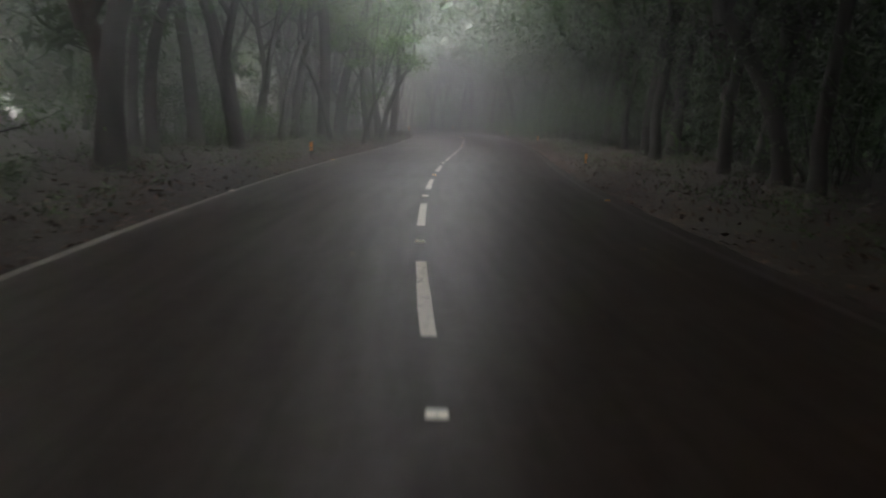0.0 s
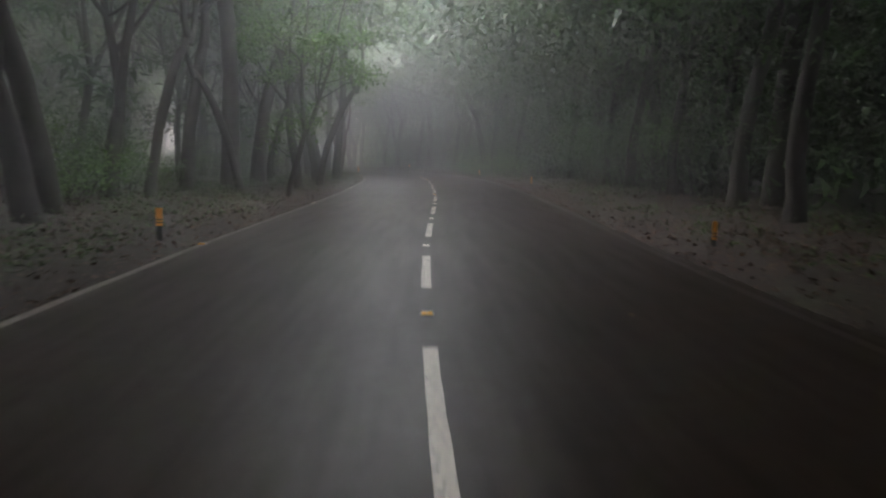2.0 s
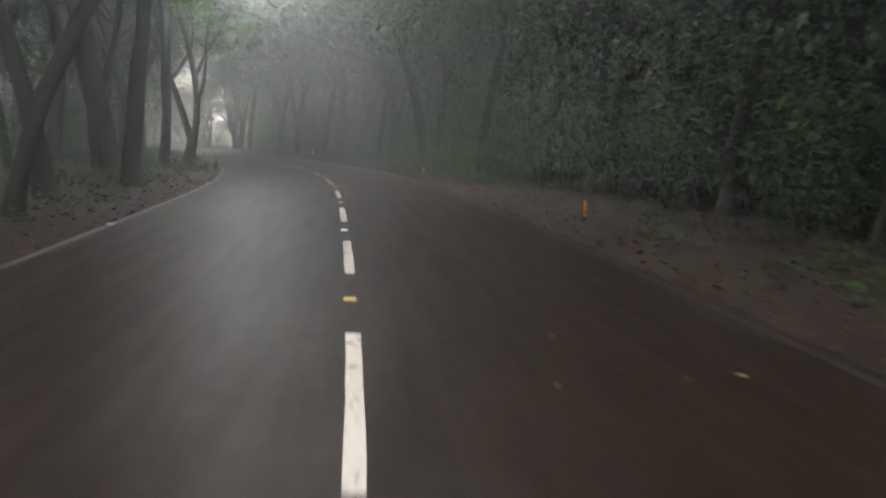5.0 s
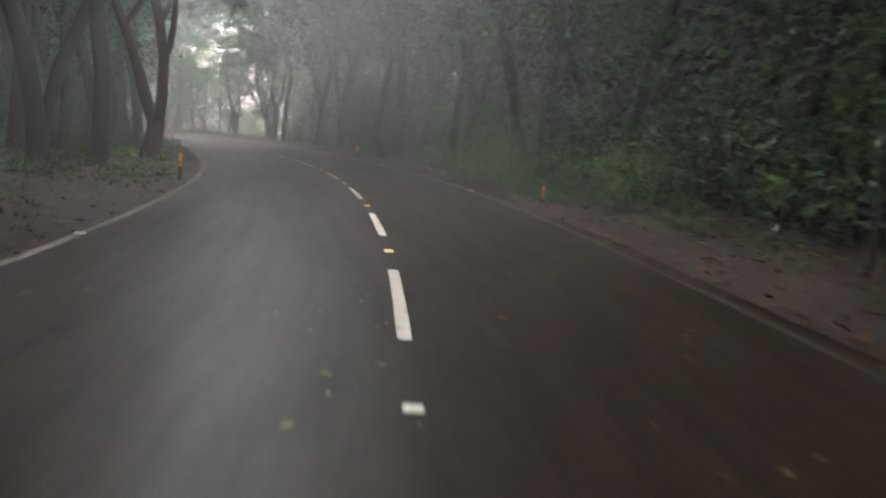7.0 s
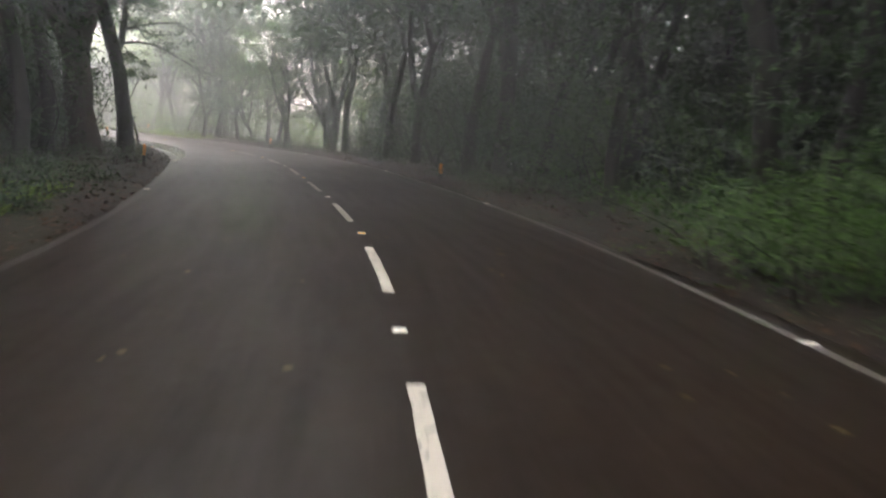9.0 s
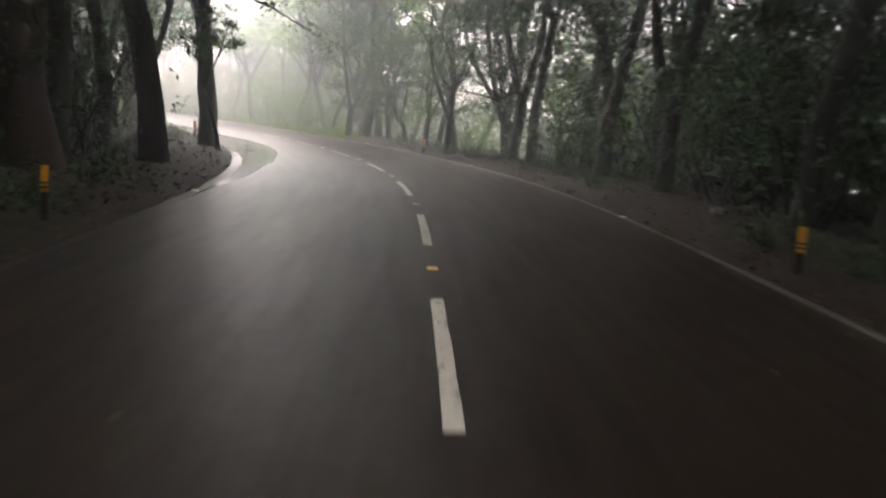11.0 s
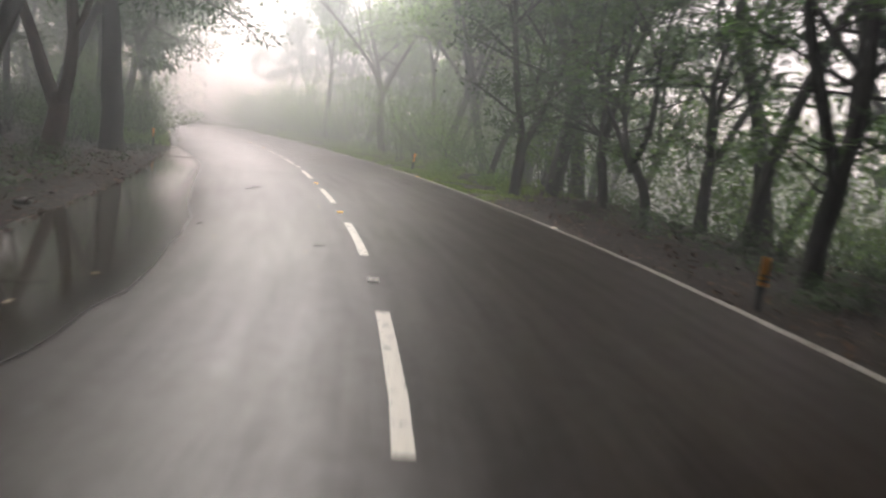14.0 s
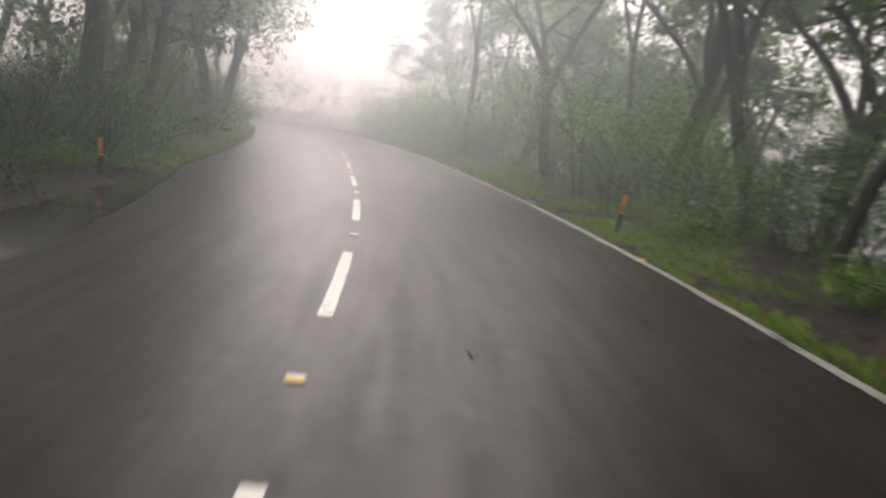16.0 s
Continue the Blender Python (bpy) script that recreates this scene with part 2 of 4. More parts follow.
def ground_height(s, d):
    """Height of the forest floor: a low bank by the road, and a slope that falls away on the outer side of the bend."""
    s, d = np.broadcast_arrays(np.asarray(s, float), np.asarray(d, float))
    out = np.abs(d) - HALF
    left = np.clip((out - 0.2) / 3.0, 0, 1)
    bank = 0.16 * left + 0.018 * np.clip(out - 3, 0, 60)
    fall = np.clip((s - 94) / 16, 0, 1) * np.clip(out - 3.2, 0, 40) * -0.3
    z = -0.05 + np.clip(out / 0.45, 0, 1) * 0.07 + np.where(d < 0, bank, 0.1 * left + fall)
    return z


def mesh_object(name, verts, faces, mat, parent=None, smooth=False, label=""):
    me = bpy.data.meshes.new(name)
    verts = np.asarray(verts, float)
    me.from_pydata(verts.tolist() if len(verts) < 200000 else verts, [], faces)
    me.materials.append(mat)
    if smooth:
        me.shade_smooth()
    ob = new(name, me)
    ob.parent = parent
    if label:
        ob["label"] = label
    return ob


def part(name, bm, mat, parent, label=""):
    me = bpy.data.meshes.new(name)
    bm.to_mesh(me)
    bm.free()
    me.materials.append(mat)
    ob = new(name, me)
    ob.parent = parent
    if label:
        ob["label"] = label
    return ob


def strip(name, ss, ds, height, mat, film=None):
    """A sheet laid along the road: rows at ss, columns at ds (a list, or a function of s), at the height of a function."""
    rows = [ds(s) if callable(ds) else ds for s in ss]
    w = len(rows[0])
    s2, d2 = np.repeat(ss, w), np.concatenate(rows)
    x, y, _ = road_at(s2, d2)
    z = height(s2, d2)
    verts = np.stack([x, y, z], 1)
    faces = [(r * w + c, r * w + c + 1, (r + 1) * w + c + 1, (r + 1) * w + c) for r in range(len(ss) - 1) for c in range(w - 1)]
    ob = mesh_object(name, verts, faces, mat, smooth=True)
    if film:
        ob.data.attributes.new("film", "FLOAT", "POINT").data.foreach_set("value", film(s2, d2).astype(np.float32))
        ob.data.attributes.new("lie", "FLOAT_VECTOR", "POINT").data.foreach_set("vector", np.stack([s2, d2, 0 * s2], 1).astype(np.float32).ravel())
    return ob


def floor_height(s, d):
    """The forest floor with its bumps."""
    rough = np.clip((np.abs(d) - HALF - 0.1) / 1.0, 0, 1)
    return ground_height(s, d) + rough * (0.05 * rough_noise(s, d, 0.9) + 0.12 * rough_noise(s, d, 0.25, 3.0)) + 0.02 * rough_noise(s, d, 2.3, 7.0)


# ---- ground, road, water ----
def build_ground():
    outs = [0, 0.15, 0.3, 0.5, 0.8, 1.2, 1.7, 2.3, 3, 4, 5.5, 7.5, 10, 13, 17, 22, 28, 36]
    ds = [-HALF - o for o in outs[::-1]] + [0.0] + [HALF + o for o in outs]

    tagged(strip("ground", np.arange(FIRST, LAST, 0.8), ds, floor_height, FLOOR), "dark forest floor of wet soil and leaf litter", "ground", kind="structure")
    far = [(-2500, -2500, -9), (2500, -2500, -9), (2500, 2500, -9), (-2500, 2500, -9)]
    tagged(mesh_object("ground_far", far, [(0, 1, 2, 3)], FLOOR), "distant forest floor lost in fog", "ground", kind="structure")


def edge_of(s, side):
    """How far from the centre line the painted edge line lies."""
    return -3.54 if side < 0 else float(np.interp(s, [10, 28, 45, 55, 66, 80, 98, 112, 125], [3.32, 3.47, 3.4, 3.25, 3.3, 3.5, 3.5, 3.62, 3.55]))


def water_film(s, d):
    """How wet the asphalt stands: the low inner lane of the bend holds a film of water."""
    return np.interp(s, [72, 88, 110, 122], [0, 0.5, 0.55, 1]) * np.clip((0.2 - d) / 1.5, 0, 1)


def wear_of(s, side):
    """How far the edge line's paint is worn or dirtied, along the road."""
    return np.interp(s, [0, 17, 24, 32, 54, 64, 100, 120], [0.5, 0.6, 0.95, 0.82, 0.82, 1.2, 1.35, 0.3]) if side < 0 else np.interp(s, [0, 40, 55, 62, 80, 100], [1.5, 1.45, 1.25, 0.8, 0.75, 0.3])


def build_road():
    def columns(s):
        e = 0.12 * noise.noise((s * 0.5, 0, 5)) + 0.06 * noise.noise((s * 1.9, 0, 5))
        f = 0.12 * noise.noise((s * 0.5, 9, 5)) + 0.06 * noise.noise((s * 1.9, 9, 5))
        return [-HALF - 0.22 + e, -HALF, -2.8, -2.2, -1.6, -1, -0.5, 0, 0.5, 1, 2.2, HALF, HALF + 0.22 + f]
    tagged(strip("road", np.arange(FIRST, LAST, 0.5), columns, lambda s, d: 0 * s + np.where(np.abs(d) > HALF + 0.02, -0.03, 0.0), ASPHALT, water_film),
           "dark wet asphalt two-lane forest road", "road", kind="structure")
    for name, side, seed, lo, hi in (("edge_line_left", -1, 0, FIRST, 99.5), ("edge_line_far", -1, 60, 147.5, LAST), ("edge_line_right", 1, 40, FIRST, LAST)):
        def sides(s):
            a, b = (0.02 * noise.noise((s * 1.3, k, seed)) for k in (0, 20))
            d0 = edge_of(s, side)
            return [d0 - 0.055 + a, d0 + 0.055 + b]
        tagged(strip(name, np.arange(lo, hi, 0.25), sides, lambda s, d: 0 * s + 0.004, EDGE_PAINT, lambda s, d: wear_of(s, side)),
               "worn white painted line along the road edge", "road marking", kind="structure")


def build_dashes():
    for k in range(-7, 36):
        s0 = k * STEP + 1.42
        ss = np.linspace(s0, s0 + 2.8, 8)
        tagged(strip("centre_line_dash", ss, lambda s: [-0.055 + 0.012 * noise.noise((s * 6, 0, 1)), 0.055 + 0.012 * noise.noise((s * 6, 5, 1))],
                     lambda s, d: 0 * s + 0.005, DASH_PAINT), "white painted centre line dash on asphalt", "road marking", "centre line dashes", "structure")


def build_puddle():
    def inner(s):
        return float(np.interp(s, [86, 90, 96, 101.5, 106.5, 109.5, 113, 118, 121, 124, 128, 130], [-3.55, -3.25, -2.7, -2.05, -1.95, -2.3, -2.5, -2.6, -2.75, -3.1, -3.5, -3.7])) + 0.14 * noise.noise((s * 0.4, 0, 8)) + 0.05 * noise.noise((s * 1.3, 0, 8))

    def columns(s):
        i = inner(s)
        o = min(float(np.interp(s, [98, 106], [-3.42, -3.95])) + 0.12 * noise.noise((s * 0.6, 4, 8)), i - 0.05)
        return [o, 0.6 * o + 0.4 * i, 0.25 * o + 0.75 * i, i]
    ob = strip("puddle", np.arange(86, 130, 0.25), columns, lambda s, d: 0 * s + 0.0018, WATER, lambda s, d: np.tile([0.9, 1.0, 0.7, 0.0], len(s) // 4))
    ob.data.shade_flat()
    tagged(ob, "shallow brown rain puddle along the road edge", "puddle", kind="structure")


# ---- trees ----
def tube(path, radii, sides, verts, faces):
    """A tapered limb: rings of the given radii along a path; the last ring is closed."""
    base = len(verts)
    for k, (p, r) in enumerate(zip(path, radii)):
        along = (path[min(k + 1, len(path) - 1)] - path[max(k - 1, 0)]).normalized()
        u = along.orthogonal().normalized() if abs(along.z) < 0.7 else along.cross(Vector((0, 1, 0))).normalized()
        v = along.cross(u)
        for i in range(sides):
            a = 2 * math.pi * i / sides
            out = u * math.cos(a) + v * math.sin(a)
            knot = 1.0 + (0.22 * noise.noise((p + out * 0.8) * 1.3) if sides > 6 else 0.0)
            verts.append(tuple(p + out * r * knot))
    for k in range(len(path) - 1):
        for i in range(sides):
            j = (i + 1) % sides
            faces.append((base + k * sides + i, base + k * sides + j, base + (k + 1) * sides + j, base + (k + 1) * sides + i))
    faces.append(tuple(base + (len(path) - 1) * sides + i for i in range(sides)))


def limb(rng, start, way, length, r0, r1, bend, lift, steps):
    """A limb's path and radii. The bends carry on from step to step, so that it sways and does not jitter."""
    path, radii, p, w, curl = [start.copy()], [r0], start.copy(), way.normalized(), Vector()
    for k in range(1, steps + 1):
        curl = curl * 0.55 + Vector((rng.gauss(0, bend), rng.gauss(0, bend), rng.gauss(0, bend * 0.5))) * 0.6
        w = (w + curl + Vector((0, 0, lift))).normalized()
        p = p + w * (length / steps)
        path.append(p.copy())
        radii.append(r0 + (r1 - r0) * k / steps)
    return path, radii


def leaves_mesh(name, centres, spreads, count, size, seed, droop=0.3, corners=4):
    """Many small folded leaves round the given centres."""
    g = np.random.default_rng(seed)
    c = np.asarray(centres)
    pick = g.integers(0, len(c), count)
    off = g.normal(0, 1, (count, 3)) * np.asarray(spreads)[pick][:, None] * np.array([1, 1, 0.6])
    p = c[pick] + off
    a = g.uniform(0, 2 * np.pi, count)
    tilt = g.normal(-droop, 0.5, count)
    w = np.stack([np.cos(a) * np.cos(tilt), np.sin(a) * np.cos(tilt), np.sin(tilt)], 1)
    side = np.stack([-np.sin(a), np.cos(a), g.normal(0, 0.45, count)], 1)
    side /= np.linalg.norm(side, axis=1)[:, None]
    ln = size * g.uniform(0.65, 1.35, count)[:, None]
    up = np.cross(w, side) * ln * 0.12
    if corners == 4:
        v = np.stack([p, p + w * ln * 0.45 + side * ln * 0.24 + up, p + w * ln, p + w * ln * 0.45 - side * ln * 0.24 + up], 1).reshape(-1, 3)
    else:
        v = np.stack([p - side * ln * 0.2, p + w * ln, p + side * ln * 0.22 + w * ln * 0.3], 1).reshape(-1, 3)
    me = bpy.data.meshes.new(name)
    me.vertices.add(len(v))
    me.vertices.foreach_set("co", v.ravel())
    me.loops.add(count * corners)
    me.loops.foreach_set("vertex_index", np.arange(count * corners))
    me.polygons.add(count)
    me.polygons.foreach_set("loop_start", np.arange(count) * corners)
    me.update(calc_edges=True)
    return me


def tree(seed, dia, height, fork, lean, branches, leaf_count, leaf_size, bark, leaf, clear=0.4, reach=0.28, wander=0.09, label="", low=0, corners=4, sag=0.03, bias=0.0):
    """A forest tree: root flare, bent trunk, forks, limbs, twigs, and a crown of leaves round the twigs. Stands at the origin."""
    rng = random.Random(seed)
    root = new("tree")
    verts, faces, tips, spreads = [], [], [], []
    stems = []
    base_len = height * fork
    path, radii = limb(rng, Vector((0, 0, -0.3)), Vector((lean, lean * 0.4, 1)), base_len + 0.3, dia * 0.5, dia * 0.4, wander, 0.05, 7)
    radii[0], radii[1] = dia * 0.68, dia * 0.53
    radii[-1] *= 0.72 if fork <= 0.75 else 1.0
    tube(path, radii, 10, verts, faces)
    tops = 1 if fork > 0.75 else 2 if rng.random() < 0.7 else 3
    for k in range(tops):
        a = rng.uniform(0, 2 * math.pi) if tops == 1 else 2 * math.pi * k / tops + rng.uniform(-0.5, 0.5)
        slant = 0.12 if tops == 1 else rng.uniform(0.25, 0.5)
        pth, rad = limb(rng, path[-1] - Vector((0, 0, 0.12 if tops == 1 else 0.9 * dia)), Vector((math.cos(a) * slant, math.sin(a) * slant, 1)), height * (1 - fork), radii[-2] * (0.95 if tops == 1 else 0.78), dia * 0.07, wander, 0.08, 9)
        tube(pth, rad, 8, verts, faces)
        stems.append((pth, rad))
    for pth, rad in stems[:]:
        turn = rng.uniform(0, 2 * math.pi)
        for q in range(2):
            i = rng.choice((2, 3, 4, 5))
            turn += rng.uniform(1.8, 3.2)
            b2, q2 = limb(rng, pth[i], Vector((math.cos(turn) * 0.75, math.sin(turn) * 0.75, 0.8)), height * (1 - fork) * rng.uniform(0.35, 0.55), rad[i] * 0.72, dia * 0.06, wander * 1.2, 0.03, 8)
            tube(b2, q2, 6, verts, faces)
            stems.append((b2, q2))
    for k in range(branches):
        pth, rad = stems[k % len(stems)]
        f = rng.uniform(0.15, 1.0) if fork * height > clear * height else rng.uniform(max(0.0, (clear - fork) / (1 - fork)), 1.0)
        i = min(int(f * (len(pth) - 1)), len(pth) - 1)
        while pth[i].z < clear * height and i < len(pth) - 1:
            i += 1
        a = rng.gauss(0, bias) if bias else rng.uniform(0, 2 * math.pi)
        ln = height * reach * rng.uniform(0.6, 1.2) * (1.15 - 0.6 * f)
        p2, r2 = limb(rng, pth[i], Vector((math.cos(a), math.sin(a), rng.uniform(0.15, 0.8))), ln, max(rad[i] * 0.5, 0.025), 0.012, 0.2, sag, 6)
        tube(p2, r2, 4, verts, faces)
        for q in range(3 if corners == 4 else 2):
            b = rng.uniform(0, 2 * math.pi)
            j = rng.choice((3, 4, 5))
            p3, r3 = limb(rng, p2[j], Vector((math.cos(b), math.sin(b), rng.uniform(-0.1, 0.6))), ln * 0.45, r2[j] * 0.6, 0.006, 0.25, 0.0, 3)
            tube(p3, r3, 3, verts, faces)
            for pt in (p3[1], p3[2], p3[3]):
                tips.append(tuple(pt))
                spreads.append(rng.uniform(0.15, 0.38) * height / 11)
        tips.append(tuple(p2[-1]))
        spreads.append(0.3 * height / 11)
    for k in range(low):
        a, z = rng.uniform(0, 2 * math.pi), rng.uniform(0.12, 0.45) * height
        i = min(int(z / base_len * 7), 7)
        p2, r2 = limb(rng, path[i], Vector((math.cos(a), math.sin(a), rng.uniform(0.1, 0.7))), height * 0.16, 0.03, 0.006, 0.25, 0.0, 4)
        tube(p2, r2, 4, verts, faces)
        for pt in p2[2:]:
            tips.append(tuple(pt))
            spreads.append(0.3)
    mesh_object("trunk", verts, faces, bark, root, smooth=True)
    me = leaves_mesh("crown", tips, spreads, leaf_count, leaf_size, seed, corners=corners)
    me.materials.append(leaf)
    crown = new("crown", me)
    crown.parent = root
    return tagged(root, label, "tree")


def shrub(seed, width, height, stems, leaf_count, leaf_size, leaf, label, corners=4):
    rng = random.Random(seed)
    root = new("shrub")
    verts, faces, tips, spreads = [], [], [], []
    for k in range(stems):
        a = rng.uniform(0, 2 * math.pi)
        out, foot = rng.gauss(0.12, 0.3), width * 0.42 * math.sqrt(rng.random())
        p2, r2 = limb(rng, Vector((math.cos(a) * foot, math.sin(a) * foot, -0.1)), Vector((math.cos(a) * out, math.sin(a) * out, 1)), height * rng.uniform(0.55, 1.05), 0.028, 0.006, 0.3, 0.0, 7)
        tube(p2, r2, 3, verts, faces)
        for pt in p2[2:]:
            for q in range(2):
                tips.append((pt.x + rng.gauss(0, width * 0.16), pt.y + rng.gauss(0, width * 0.16), pt.z + rng.gauss(0, 0.1)))
                spreads.append(rng.uniform(0.12, 0.26) * width / 2)
    mesh_object("branchwork", verts, faces, BARKS[2], root, smooth=True)
    me = leaves_mesh("foliage", tips, spreads, leaf_count, leaf_size, seed, corners=corners)
    me.vertices.foreach_get("co", co := np.empty(len(me.vertices) * 3, np.float32))
    co[2::3] = np.maximum(co[2::3], 0.03)
    me.vertices.foreach_set("co", co)
    me.materials.append(leaf)
    fo = new("foliage", me)
    fo.parent = root
    return tagged(root, label, "shrub")


def stand(ob, s, d, turn, size):
    """Puts a copy of a plant at a place along the road."""
    x, y, _ = road_at(s, d)
    m = pose(float(x), float(y), float(floor_height(s, d)), 0, 0, turn) @ Matrix.Diagonal((size, size, size, 1))
    return copy_thing(ob, m)


build_ground()
build_road()
build_dashes()
build_puddle()

T_STRAIGHT = tree(11, 0.5, 13, 0.62, 0.03, 16, 4200, 0.27, BARKS[0], LEAVES[1], label="tall straight forest tree with grey-brown mossy bark", corners=3)
T_STRAIGHT2 = tree(12, 0.46, 12, 0.8, -0.05, 15, 4000, 0.27, BARKS[2], LEAVES[0], label="tall slim dark-barked tree with a high crown", corners=3)
T_FORK = tree(21, 0.47, 11.5, 0.22, 0.12, 18, 4600, 0.26, BARKS[2], LEAVES[1], label="forked dark-barked tree leaning over the verge", wander=0.085, corners=3)
T_FORK2 = tree(22, 0.5, 11, 0.3, -0.16, 18, 4600, 0.26, BARKS[1], LEAVES[0], label="forked red-brown tree with twisting limbs", wander=0.09, corners=3)
T_SLIM = tree(31, 0.24, 8.5, 0.45, 0.1, 11, 3200, 0.18, BARKS[2], LEAVES[1], label="slender sinuous young tree with dark bark", wander=0.12)
T_SLIM2 = tree(32, 0.2, 7.5, 0.3, -0.12, 11, 3200, 0.18, BARKS[0], LEAVES[1], label="thin crooked sapling with mid-green leaves", clear=0.2, wander=0.14, low=5)
T_BIG = tree(41, 0.85, 13, 0.26, 0.1, 22, 5600, 0.23, BARKS[1], LEAVES[0], label="massive old tree with flared red-brown trunk", wander=0.1, corners=3)
T_HANG = tree(81, 0.52, 10.5, 0.34, 0.08, 20, 5200, 0.2, BARKS[2], LEAVES[1], label="dark-barked tree with leafy limbs hanging over the road", clear=0.42, reach=0.36, sag=-0.03)
T_THICK = tree(83, 0.62, 11, 0.43, 0.04, 32, 9000, 0.17, BARKS[2], LEAVES[0], label="stout dark-barked tree with leafy limbs drooping over the road", clear=0.32, reach=0.42, sag=-0.12, wander=0.06, bias=1.1)
T_VEE = tree(84, 0.44, 11, 0.19, 0.02, 30, 6400, 0.17, BARKS[2], LEAVES[0], label="upright dark-barked tree forking low into steep stems", clear=0.2, wander=0.1, low=7)
T_VEE2 = tree(89, 0.42, 10, 0.24, -0.1, 30, 6400, 0.17, BARKS[2], LEAVES[1], label="dark tree parting into steep crooked stems", clear=0.2, wander=0.14, low=7)
T_TWIN = tree(97, 0.62, 12, 0.14, 0.02, 24, 4800, 0.2, BARKS[1], LEAVES[1], label="stout dark tree forked low into two upright stems", clear=0.4, wander=0.08)
T_LIME = tree(85, 0.3, 9.5, 0.3, 0.06, 16, 4200, 0.2, BARKS[2], LEAVES[2], label="slender crooked tree with fresh green leaves", wander=0.13)
T_BACK = tree(51, 0.34, 11, 0.5, 0.05, 11, 1300, 0.48, BARKS[0], LEAVES[1], label="forest tree standing deep among others", wander=0.12, low=3, corners=3)
T_BACK2 = tree(52, 0.28, 9.5, 0.35, -0.08, 11, 1300, 0.48, BARKS[2], LEAVES[0], label="thin dark tree deep in the wood", wander=0.15, low=4, corners=3)
T_WIDE = tree(71, 0.44, 12.5, 0.36, 0.05, 26, 3600, 0.39, BARKS[2], LEAVES[0], label="broad dark tree whose limbs spread over the road", reach=0.56, clear=0.42, corners=3)
T_WIDE2 = tree(72, 0.4, 11.5, 0.4, -0.06, 24, 3600, 0.39, BARKS[0], LEAVES[0], label="spreading tree with a wide low canopy", reach=0.58, clear=0.42, corners=3)
T_ARCH = tree(75, 0.36, 11, 0.42, 0.1, 24, 3200, 0.4, BARKS[2], LEAVES[0], label="dark tree arching its leafy limbs over the road", reach=0.72, clear=0.45, corners=3, bias=0.75)
T_ARCH2 = tree(76, 0.4, 12, 0.45, 0.12, 24, 3200, 0.4, BARKS[0], LEAVES[0], label="tall roadside tree with long limbs across the road", reach=0.7, clear=0.5, corners=3, bias=0.7)
PROTOS = [T_TWIN, T_LIME, T_VEE, T_VEE2, T_THICK, T_ARCH, T_ARCH2, T_HANG, T_WIDE, T_WIDE2, T_STRAIGHT, T_STRAIGHT2, T_FORK, T_FORK2, T_SLIM, T_SLIM2, T_BIG, T_BACK, T_BACK2]
S_BUSH = shrub(61, 2.4, 2.4, 13, 2300, 0.13, LEAVES[1], "dense leafy green bush in the undergrowth", 3)
S_DARK = shrub(62, 2.8, 3.0, 14, 2000, 0.16, LEAVES[0], "tall dark-green bush at the wood's edge", 3)
S_TALL = shrub(64, 2.6, 4.2, 15, 3300, 0.145, LEAVES[2], "tall thicket of thin stems with fresh green leaves", 3)
S_WEED = shrub(65, 1.4, 0.7, 9, 700, 0.1, LEAVES[0], "low dark-green weeds at the foot of the bushes", 3)
S_LOW = shrub(63, 1.3, 0.8, 9, 800, 0.11, LEAVES[2], "low bright-green weeds on the verge")

